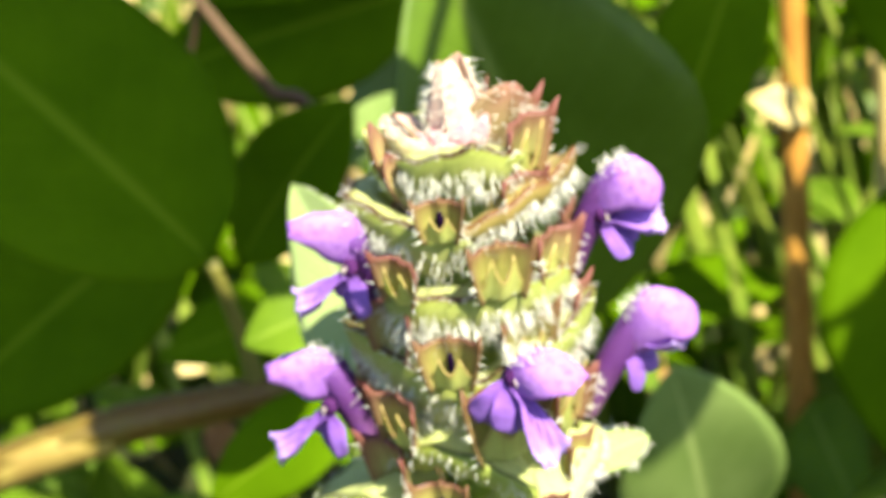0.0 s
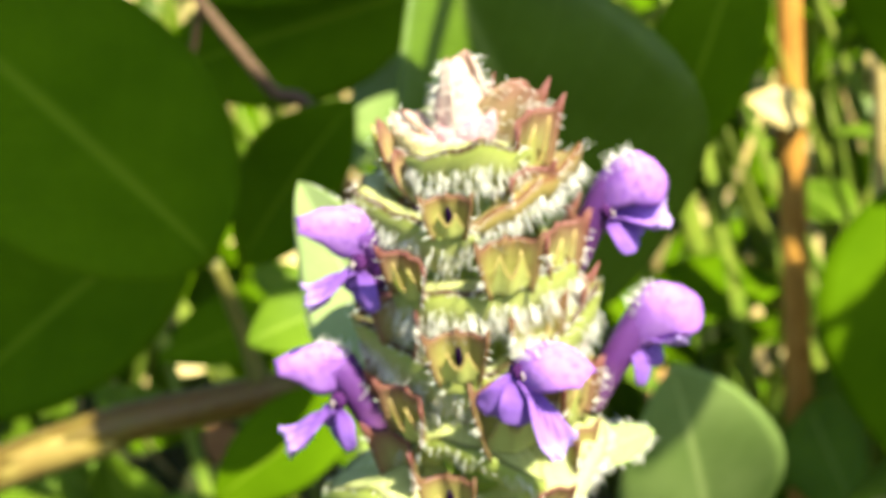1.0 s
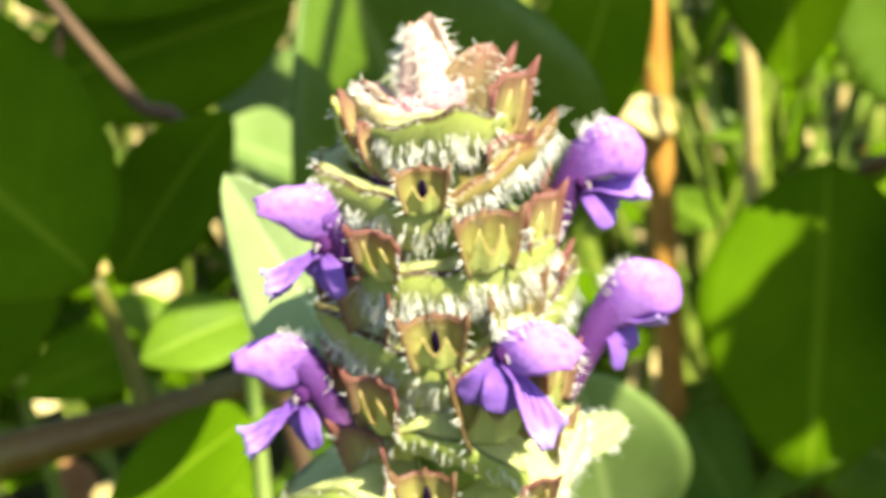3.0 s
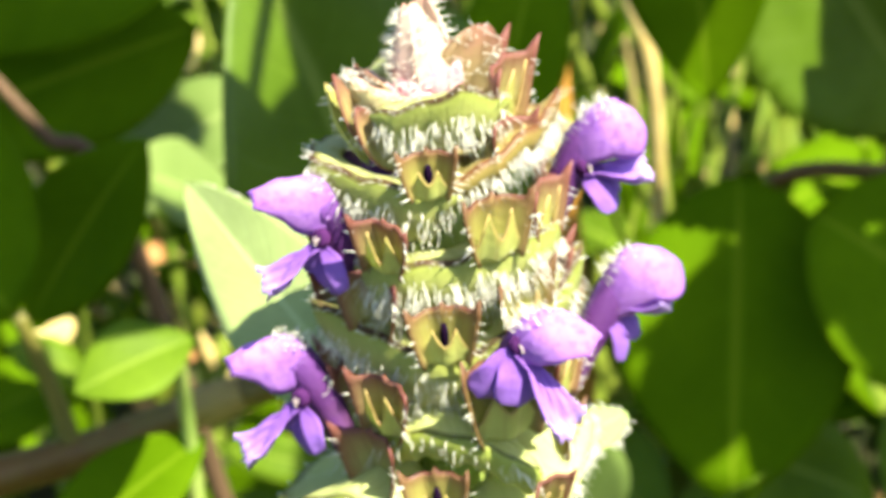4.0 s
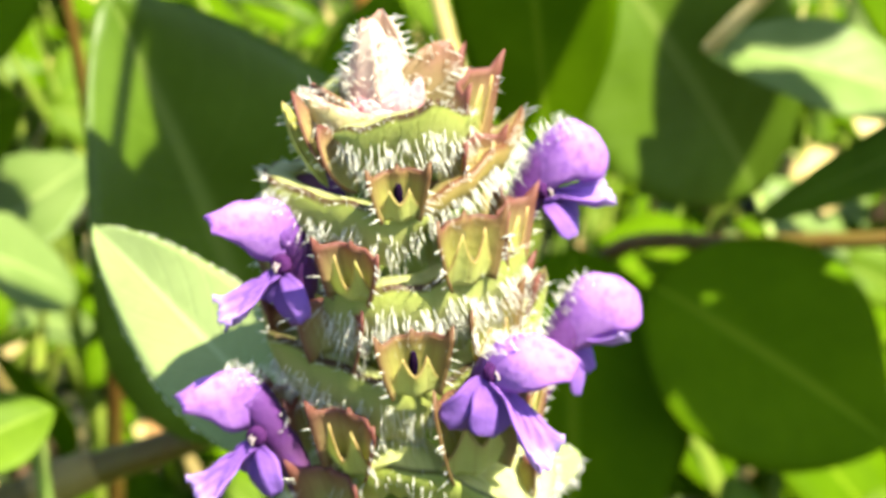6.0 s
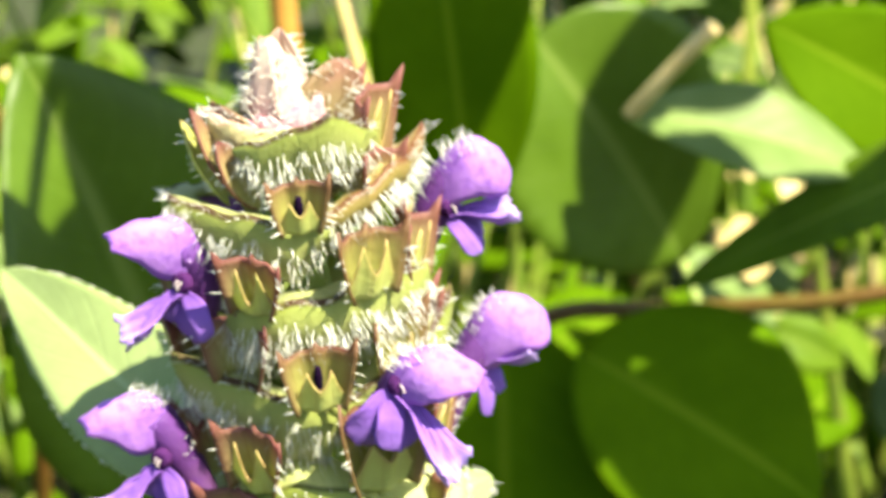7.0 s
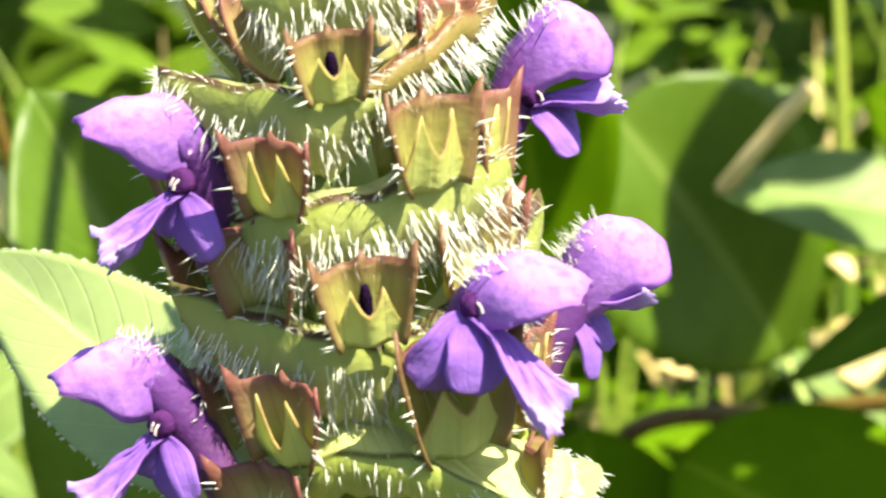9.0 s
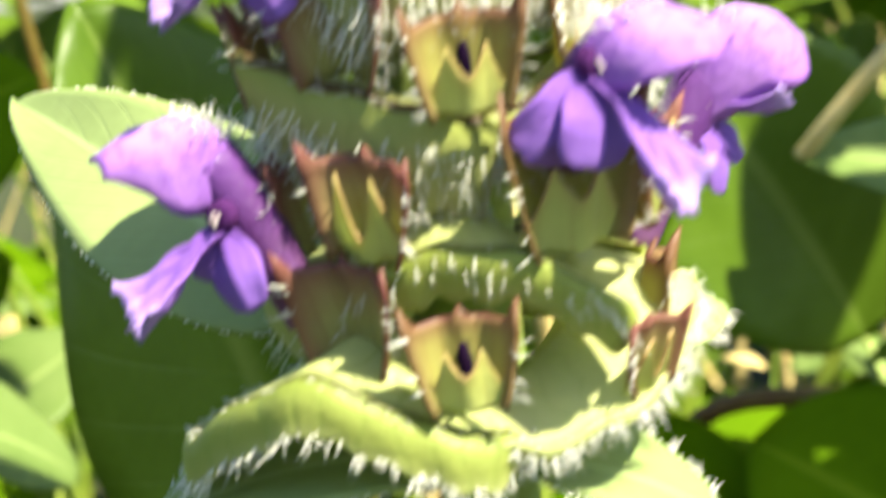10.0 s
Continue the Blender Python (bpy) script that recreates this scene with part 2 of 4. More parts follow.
def sheet(grid, thick=0.02, uv=None):
    """A curved sheet with thickness from a grid of points (rows run along v, columns along u)."""
    g = np.array(grid, dtype=float)
    nv, nu = g.shape[:2]
    du = np.gradient(g, axis=1)
    dv = np.gradient(g, axis=0)
    nor = np.cross(du, dv)
    ln = np.linalg.norm(nor, axis=2, keepdims=True)
    nor = nor / np.where(ln < 1e-9, 1, ln)
    top, bot = g + nor * thick / 2, g - nor * thick / 2
    verts = [tuple(p) for p in top.reshape(-1, 3)] + [tuple(p) for p in bot.reshape(-1, 3)]
    k = nv * nu
    uvs = [(u / (nu - 1), v / (nv - 1)) for v in range(nv) for u in range(nu)] * 2
    faces = []
    for v in range(nv - 1):
        for u in range(nu - 1):
            a, b, c, d = v * nu + u, v * nu + u + 1, (v + 1) * nu + u + 1, (v + 1) * nu + u
            faces += [(a, b, c, d), (k + d, k + c, k + b, k + a)]
    for u in range(nu - 1):
        faces += [(u + 1, u, k + u, k + u + 1)]
        e = (nv - 1) * nu + u
        faces += [(e, e + 1, k + e + 1, k + e)]
    for v in range(nv - 1):
        s, e = v * nu, (v + 1) * nu
        faces += [(s, e, k + e, k + s)]
        s, e = v * nu + nu - 1, (v + 1) * nu + nu - 1
        faces += [(e, s, k + s, k + e)]
    return verts, faces, uvs


def join(geos):
    verts, faces, uvs = [], [], []
    for v, f, u in geos:
        o = len(verts)
        verts += list(v)
        faces += [tuple(i + o for i in q) for q in f]
        uvs += list(u) if u is not None else [(0.5, 0.5)] * len(v)
    return verts, faces, uvs


def pipe(points, radii, sides=10, steps=8):
    """A smooth tapered tube along points."""
    pts = [Vector(p) for p in points]
    path, rad = [], []
    for i in range(len(pts) - 1):
        p0, p1, p2, p3 = pts[max(i - 1, 0)], pts[i], pts[i + 1], pts[min(i + 2, len(pts) - 1)]
        for s in range(steps):
            t = s / steps
            path.append(0.5 * ((2 * p1) + (p2 - p0) * t + (2 * p0 - 5 * p1 + 4 * p2 - p3) * t * t + (3 * p1 - p0 - 3 * p2 + p3) * t ** 3))
            rad.append(radii[i] * (1 - t) + radii[i + 1] * t)
    path.append(pts[-1])
    rad.append(radii[-1])
    verts, faces, uvs = [], [], []
    side = None
    for i, p in enumerate(path):
        d = (path[min(i + 1, len(path) - 1)] - path[max(i - 1, 0)]).normalized()
        if side is None:
            side = d.orthogonal().normalized()
        side = (side - d * side.dot(d)).normalized()
        up = d.cross(side)
        for k in range(sides):
            a = 2 * math.pi * k / sides
            verts.append(tuple(p + (side * math.cos(a) + up * math.sin(a)) * rad[i]))
            uvs.append((k / sides, i / (len(path) - 1)))
    for i in range(len(path) - 1):
        for k in range(sides):
            a, b = i * sides + k, i * sides + (k + 1) % sides
            faces.append((a, b, b + sides, a + sides))
    faces.append(tuple(range(sides - 1, -1, -1)))
    faces.append(tuple(range((len(path) - 1) * sides, len(path) * sides)))
    return verts, faces, uvs


def bristles(roots, rng, thick=0.0065, bend=0.25):
    """Tapered curved hairs: roots are (place, way with length)."""
    verts, faces = [], []
    for p, w in roots:
        p, w = Vector(p), Vector(w)
        s = w.orthogonal().normalized()
        q = w.normalized().cross(s)
        kink = Vector((rng.uniform(-1, 1), rng.uniform(-1, 1), rng.uniform(-1.0, 0.6))) * w.length * bend
        o = len(verts)
        for f, r in ((0.0, 1.0), (0.5, 0.8)):
            c = p + w * f + kink * f * f
            for k in range(3):
                a = 2.094 * k
                verts.append(tuple(c + (s * math.cos(a) + q * math.sin(a)) * thick * r))
        verts.append(tuple(p + w + kink))
        for k in range(3):
            j = (k + 1) % 3
            faces += [(o + k, o + j, o + 3 + j, o + 3 + k), (o + 3 + k, o + 3 + j, o + 6)]
    return verts, faces, None


def frame_of(base, tip, normal):
    y = Vector(tip) - Vector(base)
    length = y.length
    y.normalize()
    z = Vector(normal)
    z = (z - y * z.dot(y)).normalized()
    x = y.cross(z)
    return Vector(base), x, y, z, length


def leaf_grid(base, tip, width, normal, fold=20, curl=0.1, belly=0.42, teeth=0, depth=0.05, wave=0.03, nv=25, nu=11, seed=0, sharp=1.0):
    """An ovate blade from base to tip: folded along its midrib, arched, its margin waved or toothed."""
    o, x, y, z, length = frame_of(base, tip, normal)
    rng = random.Random(seed)
    ph = rng.uniform(0, 6)
    rows = []
    tf = math.tan(radians(fold))
    for j in range(nv):
        v = j / (nv - 1)
        w = math.sin(math.pi * v ** (math.log(0.5) / math.log(belly))) ** (0.75 * sharp) if 0 < v < 1 else 0.0
        if teeth:
            w *= 1 + depth * (1 - 2 * ((v * teeth) % 1.0)) * (0 < v < 1)
        w = max(w, 0.004) * width / 2
        arch = curl * length * (4 * v * (1 - v)) - curl * length * 0.4 * v
        row = []
        for i in range(nu):
            u = 2 * i / (nu - 1) - 1
            lift = abs(u) * w * tf - 0.25 * w * tf * u * u
            ripple = wave * width * u * u * math.sin(9 * v + ph + (2 if u > 0 else 0))
            row.append(tuple(o + x * (u * w) + y * (v * length) + z * (arch + lift + ripple)))
        rows.append(row)
    return rows


# ---- the self-heal plant ----
def polar(az, r, z):
    return Vector((r * math.cos(radians(az)), r * math.sin(radians(az)), z))


plant = tagged(new("self_heal_plant"), "self-heal plant in bloom, violet flowers on a hairy green-brown spike", "wildflower", kind="thing")

part("stem", pipe([(0.6, 0.5, 0), (0.4, 0.3, 6), (0.1, 0.1, 12), (0, 0, 16.2), (0, 0, 18), (0, 0.03, 19.5)], [0.17, 0.17, 0.16, 0.2, 0.26, 0.1], 12), M_STEM, plant, "square hairy green stem")

hair_rng = random.Random(5)


def bract(stops, drop=0.48, core=0.50, rise=0.06, tip=None, mat=None, hairs=170, hair_len=0.16, bulge=0.03, tuck=0.13, fringe=(0.30, 1.0), label=""):
    """A broad bract that wraps half the spike: it comes out from the stem, its rim is a thin dark crest, and below that its outer face hangs down.
    stops: direction, radius and height along the crest; tip: direction, how far it is drawn out, up, and its width in degrees."""
    nv, nu, crest = 21, 73, 0.40
    p1, p2, p3 = (hair_rng.uniform(0, 6) for _ in range(3))

    def pick(a):
        k = max(i for i in range(len(stops) - 1) if i == 0 or stops[i][0] <= a)
        q = [stops[min(max(k + d, 0), len(stops) - 1)] for d in (-1, 0, 1, 2)]
        f = (a - q[1][0]) / (q[2][0] - q[1][0])
        return [0.5 * (2 * q[1][i] + (q[2][i] - q[0][i]) * f + (2 * q[0][i] - 5 * q[1][i] + 4 * q[2][i] - q[3][i]) * f * f + (3 * q[1][i] - q[0][i] - 3 * q[2][i] + q[3][i]) * f ** 3) for i in (1, 2)]

    a0, a1 = stops[0][0], stops[-1][0]

    def at(a, v):
        rc, zc = pick(a)
        f, g = max(0.0, (v - crest) / (1 - crest)), min(1.0, v / crest)
        end = min(1.0, (a - a0) / 14, (a1 - a) / 14)
        cusp = math.exp(-abs(a - tip[0]) / tip[3]) if tip else 0.0
        fade = g ** 3 * (1 - f) ** 1.5
        r = core + (rc - core) * g + bulge * math.sin(math.pi * f ** 0.7) - tuck * f ** 2.5
        z = zc + rise * (1 - g) + 0.035 * math.sin(math.pi * g) * (1 - g) - drop * f * (0.25 + 0.75 * end)
        if tip:
            r, z = r + tip[1] * cusp * fade, z + tip[2] * cusp * fade
        wob = math.sin(a * 0.16 + p1) * 0.5 + math.sin(a * 0.31 + p2) * 0.3 + math.sin(a * 0.53 + p3) * 0.2
        r += 0.022 * wob * v * v
        z += 0.012 * math.sin(a * 0.27 + p2) * g + 0.014 * math.sin(a * 0.61 + p1) * f
        return polar(a, r, z)

    rows = [[tuple(at(a0 + (a1 - a0) * i / (nu - 1), j / (nv - 1))) for i in range(nu)] for j in range(nv)]
    ob = part("bract", sheet(rows, 0.018), mat or M_BRACT, plant, label)
    roots = []
    for k in range(int(hairs * 1.5)):
        a = hair_rng.uniform(a0 + 3, a1 - 3)
        f = hair_rng.uniform(*fringe) if k % 6 else hair_rng.uniform(0.0, 0.08)
        p = at(a, crest + (1 - crest) * f)
        d = polar(a, hair_rng.uniform(0.30, 0.75), 0) + Vector((hair_rng.uniform(-0.2, 0.2), hair_rng.uniform(-0.2, 0.2), hair_rng.uniform(-1.0, -0.45) if k % 6 else hair_rng.uniform(0.0, 0.5)))
        roots.append((p, d.normalized() * hair_len * hair_rng.uniform(0.45, 1.15) * (1 if k % 6 else 0.5)))
    tagged(part("hairs", bristles(roots, hair_rng, 0.0030), M_HAIR, ob, "stiff white hairs"), kind="stuff")
    return ob


LIP_X = (0.0, 0.35, 0.6, 0.78, 0.9, 1.0)


def calyx(az, b, r, size=1.0, tilt=24, mat=None, lip=True, twist=0, hairs=14, lean=0, teeth=0.31, notch=0.16, bud=True):
    """A two-lipped calyx: broad upper lip with three short points and keeled sides, pressed to it a lower lip with two
    slim teeth. bud: adds a near-black plug for the shade in its mouth.
    """
    m = Matrix.Translation(polar(az, r, b)) @ Matrix.Rotation(radians(az - 90 + twist), 4, "Z") @ Matrix.Rotation(radians(-tilt), 4, "X") @ Matrix.Rotation(radians(lean), 4, "Y") @ Matrix.Scale(size, 4)
    nv, nu = 10, 21
    rows = []
    bow = hair_rng.uniform(-0.02, 0.02)
    for j in range(nv):
        v = j / (nv - 1)
        half = 0.140 + 0.095 * v ** 0.8
        row = []
        for i in range(nu):
            u = 2 * i / (nu - 1) - 1
            point = 0.0
            if v > 0.99:
                point = 0.10 * max(0, 1 - abs(abs(u) - 1.0) / 0.20) + 0.06 * max(0, 1 - abs(u) / 0.14)
            z = 0.36 * v + point + bow * u * v
            y = -0.03 + 0.155 * abs(u) ** 3.2 * (1 - 0.25 * v) + 0.012 * math.cos(u * 9) * v
            row.append(tuple(m @ Vector((u * half, y, z))))
        rows.append(row)
    ob = part("calyx", sheet(rows, 0.018), mat or M_CALYX, plant)
    if lip:
        # tooth tips stand at 0.07 either side of the middle
        xs = [-0.07 - 0.09 * q for q in reversed(LIP_X[1:])] + [-0.07 * (1 - q) for q in (0.0, 0.15, 0.35, 0.65)]
        xs += [0.0] + [-x for x in reversed(xs)]
        high = teeth * hair_rng.uniform(0.92, 1.05)
        rows = []
        nv = 10
        for j in range(nv):
            v = j / (nv - 1)
            row = []
            for x in xs:
                q = abs(x)
                top = notch + (high - notch) * (q / 0.07) ** 1.6 if q <= 0.07 else 0.07 + (high - 0.07) * (1 - min(1, (q - 0.07) / 0.09)) ** 1.5
                z = top * v
                y = 0.085 - 0.055 * (x / 0.16) ** 2 + 0.06 * z / 0.4 - 0.28 * z * z * 0.9 + 0.010 * math.cos(x * 40)
                row.append(tuple(m @ Vector((x * (1 + 0.15 * z), y, z))))
            rows.append(row)
        part("lower_lip", sheet(rows, 0.014), M_CALYX_LIP, ob, "yellow-green lip with two slim teeth")
    # near-black plug stands in for the shade in the gap between the lips
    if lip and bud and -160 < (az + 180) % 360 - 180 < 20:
        part("mouth_shade", pipe([m @ Vector((0, 0.012, 0.10)), m @ Vector((0, 0.010, 0.19)), m @ Vector((0, 0.010, 0.26))], [0.026, 0.030, 0.016], 8, 3), M_MOUTH_DARK, ob, "near-black plug for the shade in the calyx mouth")
    if hairs:
        roots = []
        for _ in range(hairs):
            u, v = hair_rng.choice((-1, 1)) * hair_rng.uniform(0.85, 1), hair_rng.uniform(0.05, 0.95)
            p = m @ Vector((u * (0.140 + 0.095 * v ** 0.8), -0.03 + 0.150 * abs(u) ** 3.2, 0.36 * v))
            d = (m.to_3x3() @ Vector((u * 0.8, hair_rng.uniform(0.1, 0.7), hair_rng.uniform(-0.4, 0.4)))).normalized()
            roots.append((p, d * hair_rng.uniform(0.05, 0.12)))
        tagged(part("hairs", bristles(roots, hair_rng, 0.0045), M_HAIR, ob), kind="stuff")
    return ob


# bracts, from the tip down: each tier is a pair, turned a quarter against the next
bract(((-215, 0.42, 19.55), (-165, 0.48, 19.62), (-130, 0.52, 19.58), (-95, 0.50, 19.50)), 0.30, 0.22, -0.15, None, M_BRACT_PINK, 210, 0.14, label="pale hairy bract with a pinkish rim")
bract(((-122, 0.60, 19.44), (-108, 0.66, 19.47), (-92, 0.72, 19.49), (-74, 0.76, 19.50), (-57, 0.72, 19.49), (-36, 0.62, 19.43)), 0.28, 0.40, 0.0, (-74, 0.09, 0.16, 15), None, 170, 0.18)
bract(((50, 0.50, 19.45), (105, 0.58, 19.55), (160, 0.50, 19.45)), 0.30, 0.40, 0.0, hairs=80)
bract(((-255, 0.66, 19.00), (-200, 0.72, 19.10), (-160, 0.74, 19.13), (-127, 0.75, 19.09), (-105, 0.78, 19.05), (-76, 0.78, 18.98)), 0.38, 0.56, -0.06, (-147, 0.14, 0.10, 7), None, 260)
bract(((-84, 0.79, 19.03), (-60, 0.80, 19.15), (-42, 0.80, 19.25), (-5, 0.78, 19.27), (40, 0.72, 19.15), (100, 0.64, 19.02)), 0.22, 0.54, -0.10, (-8, 0.08, 0.16, 9), M_BRACT_OCHRE, 240, 0.20, label="ochre bract with a drawn-out green tip")
bract(((-135, 0.70, 18.48), (-118, 0.78, 18.53), (-100, 0.80, 18.55), (-84, 0.80, 18.55), (-70, 0.81, 18.58), (-54, 0.82, 18.61), (-25, 0.82, 18.61), (0, 0.74, 18.52)), 0.38, 0.60, 0.0, None, None, 300, 0.19)
bract(((15, 0.70, 18.48), (65, 0.72, 18.58), (112, 0.74, 18.62), (160, 0.74, 18.58), (215, 0.70, 18.48)), 0.36, 0.60, 0.06, hairs=110)
bract(((-250, 0.70, 17.90), (-200, 0.74, 18.08), (-150, 0.74, 18.12), (-124, 0.72, 18.04), (-98, 0.72, 17.93), (-74, 0.72, 17.86)), 0.42, 0.56, -0.02, (-154, 0.18, 0.13, 7), None, 300)
bract(((-84, 0.73, 17.88), (-60, 0.78, 17.99), (-35, 0.82, 18.12), (-5, 0.84, 18.20), (40, 0.78, 18.08), (100, 0.70, 17.90)), 0.40, 0.56, -0.04, (-6, 0.12, 0.22, 9), None, 320, 0.19)
bract(((-150, 0.62, 17.28), (-130, 0.71, 17.34), (-112, 0.75, 17.39), (-93, 0.80, 17.41), (-78, 0.88, 17.35), (-66, 0.91, 17.23), (-54, 0.93, 17.09), (-49, 0.74, 17.13), (-44, 0.56, 17.16)), 0.20, 0.46, 0.10, None, M_COLLAR, 60, 0.12, 0.02, 0.06, (0.0, 0.6))
bract(((10, 0.76, 17.20), (70, 0.78, 17.30), (116, 0.80, 17.36), (170, 0.80, 17.28), (225, 0.68, 17.20)), 0.36, 0.50, 0.06, hairs=90)
# the lowest pair, in whose dish the last calyces stand
bract(((-245, 0.95, 16.85), (-200, 1.12, 16.72), (-172, 1.16, 16.74), (-155, 1.08, 16.88), (-137, 1.00, 16.98), (-124, 0.92, 16.90), (-112, 0.84, 16.77), (-95, 0.78, 16.69), (-80, 0.76, 16.66)), 0.22, 0.42, 0.13, None, M_COLLAR, 240, 0.11, 0.05, -0.04, (0.8, 1.0), "pale yellow-green dish-like bract")
bract(((-92, 0.80, 16.64), (-78, 0.88, 16.64), (-58, 0.92, 16.72), (-36, 0.92, 16.84), (-15, 0.92, 17.02), (25, 0.95, 17.05), (120, 0.9, 16.9)), 0.05, 0.42, 0.20, None, M_DISH_SUNLIT, 260, 0.12, 0.01, 0.01, (0.3, 1.0), "pale yellow-green dish-like bract")

# calyces, tier by tier: direction, height and radius of the base, size, tilt outwards, lean, reddish or not
for az, b, r, size, tilt, lean, red in (
        (-26, 19.24, 0.47, 1.20, 18, 6, True), (58, 19.26, 0.46, 1.1, 18, 0, True),
        (-90, 18.99, 0.79, 0.80, 18, 0, False), (-42, 19.02, 0.62, 0.9, 20, 8, True), (110, 19.0, 0.5, 0.9, 8, 0, False),
        (-64, 18.56, 0.80, 1.06, 17, 3, False), (-111, 18.54, 0.79, 0.90, 24, -10, True), (-28, 18.50, 0.70, 1.06, 16, 5, True),
        (14, 18.44, 0.66, 1.05, 16, 0, True), (-160, 18.50, 0.68, 0.95, 18, 0, True), (70, 18.5, 0.58, 0.95, 8, 0, False), (150, 18.5, 0.58, 0.95, 8, 0, False)):
    calyx(az, b, r, size, tilt, M_CALYX_RED if red else M_CALYX, hairs=18, lean=lean, lip=(az, b) not in ((-134, 17.0), (-126, 18.08)), teeth=0.37 if red else 0.34 if az == -64 else 0.27, notch=0.09 if red else 0.15, bud=az in (-89, -90, -98), twist=-12 if az in (-111, -120) else 0)
for az, b, r, size, tilt, lean, red in (
        (-89, 17.93, 0.80, 1.0, 18, 0, False), (-126, 18.08, 0.66, 1.05, 20, -8, True), (-46, 17.98, 0.68, 1.08, 16, 8, False), (-5, 18.0, 0.70, 1.0, 16, 0, True), (-175, 18.0, 0.66, 1.0, 16, 0, True), (100, 17.95, 0.6, 1.0, 8, 0, False),
        (-120, 17.43, 0.72, 1.05, 22, -12, True), (-65, 17.37, 0.74, 1.42, 15, 2, False), (-24, 17.40, 0.72, 1.05, 18, 6, True), (22, 17.3, 0.74, 1.0, 14, 0, True), (-168, 17.40, 0.64, 1.0, 16, 0, True), (85, 17.4, 0.62, 1.0, 10, 0, False), (140, 17.4, 0.62, 1.0, 10, 0, False),
        (-98, 16.82, 0.78, 0.95, 13, 0, False), (-134, 17.0, 0.66, 1.12, 24, -10, True), (-50, 16.80, 0.86, 0.72, 30, 8, True), (-15, 16.9, 0.7, 0.9, 16, 0, False), (60, 16.9, 0.7, 1.0, 16, 0, False)):
    calyx(az, b, r, size, tilt, M_CALYX_RED if red else M_CALYX, hairs=18, lean=lean, lip=(az, b) not in ((-134, 17.0), (-126, 18.08)), teeth=0.37 if red else 0.34 if az == -64 else 0.27, notch=0.09 if red else 0.15, bud=az in (-89, -90, -98), twist=-12 if az in (-111, -120) else 0)

# the tip: a pale bud wrapped in small hairy bracts, with brown bracts and pink buds round it


def hairy_leaf(name, base, tip, w, normal, mat, label, count, fold=25, curl=-0.05, seed=0, length=0.10):
    """A small bract with hairs on its outer face and rim."""
    base, tip = Vector(base), Vector(tip)
    rows = leaf_grid(base, tip, w, normal, fold, curl, 0.5, nv=15, nu=9, seed=seed, sharp=0.75)
    ob = part(name, sheet(rows, 0.018), mat, plant, label)
    out = -Vector(normal).normalized()
    roots = []
    for _ in range(count):
        j, i = hair_rng.randrange(1, 14), hair_rng.choice((0, 0, 1, 2, 3, 4, 5, 6, 7, 8, 8))
        p = Vector(rows[j][i]) + out * 0.01
        d = out * hair_rng.uniform(0.2, 1.0) + (p - base.lerp(tip, j / 14)) * 5 + Vector((hair_rng.uniform(-0.4, 0.4), hair_rng.uniform(-0.4, 0.4), hair_rng.uniform(-0.2, 0.7)))
        roots.append((p, d.normalized() * length * hair_rng.uniform(0.5, 1.1)))
    tagged(part("hairs", bristles(roots, hair_rng, 0.0036), M_HAIR, ob), kind="stuff")


part("bud", pipe([(0, 0.02, 19.30), (0, 0.03, 19.5), (-0.01, 0.05, 19.72), (-0.02, 0.05, 19.92), (-0.02, 0.06, 20.0)], [0.14, 0.15, 0.13, 0.07, 0.015], 14), M_BUD, plant, "pale pink closed tip bud")
for i, (az, h, w, lean) in enumerate(((-150, 0.60, 0.30, -0.06), (-60, 0.50, 0.26, -0.04), (60, 0.62, 0.30, -0.06), (150, 0.55, 0.28, -0.05))):
    hairy_leaf("bud_bract", polar(az, 0.17, 19.40), polar(az, 0.17 + lean, 19.42 + h), w, polar(az, -1, 0.1), M_BUD, "pale pink hairy bract", 90, 30, -0.06, i)
hairy_leaf("inner_bract", (-0.22, -0.10, 19.32), (-0.42, -0.16, 19.66), 0.42, (0.8, 0.4, 0.5), M_BRACT_TOP, "brownish hairy bract", 90, 20, -0.10, 11)
hairy_leaf("inner_bract", (0.16, 0.02, 19.32), (0.46, 0.06, 19.80), 0.52, (-0.5, 0.8, 0.3), M_BRACT_TOP, "brownish hairy bract", 90, 18, -0.10, 12)
hairy_leaf("outer_bract", (-0.30, -0.42, 19.10), (-0.56, -0.32, 19.66), 0.18, (0.8, -0.5, 0.4), M_CALYX_RED, "narrow pointed bract with reddish edges", 24, 30, -0.08, 14, 0.07)
hairy_leaf("outer_bract", (-0.38, -0.30, 19.06), (-0.62, -0.20, 19.58), 0.16, (0.8, -0.4, 0.4), M_CALYX_LIP, "narrow pointed yellow-green bract", 24, 30, -0.08, 15, 0.07)
hairy_leaf("outer_bract", (-0.22, -0.48, 19.06), (-0.42, -0.46, 19.48), 0.20, (0.5, -0.8, 0.4), M_CALYX_RED, "narrow pointed bract with reddish edges", 24, 25, -0.08, 16, 0.07)
hairy_leaf("inner_bract", (0.02, 0.25, 19.32), (0.02, 0.45, 19.70), 0.50, (0, -0.9, 0.3), M_BRACT_TOP, "brownish hairy bract", 60, 18, -0.10, 13)
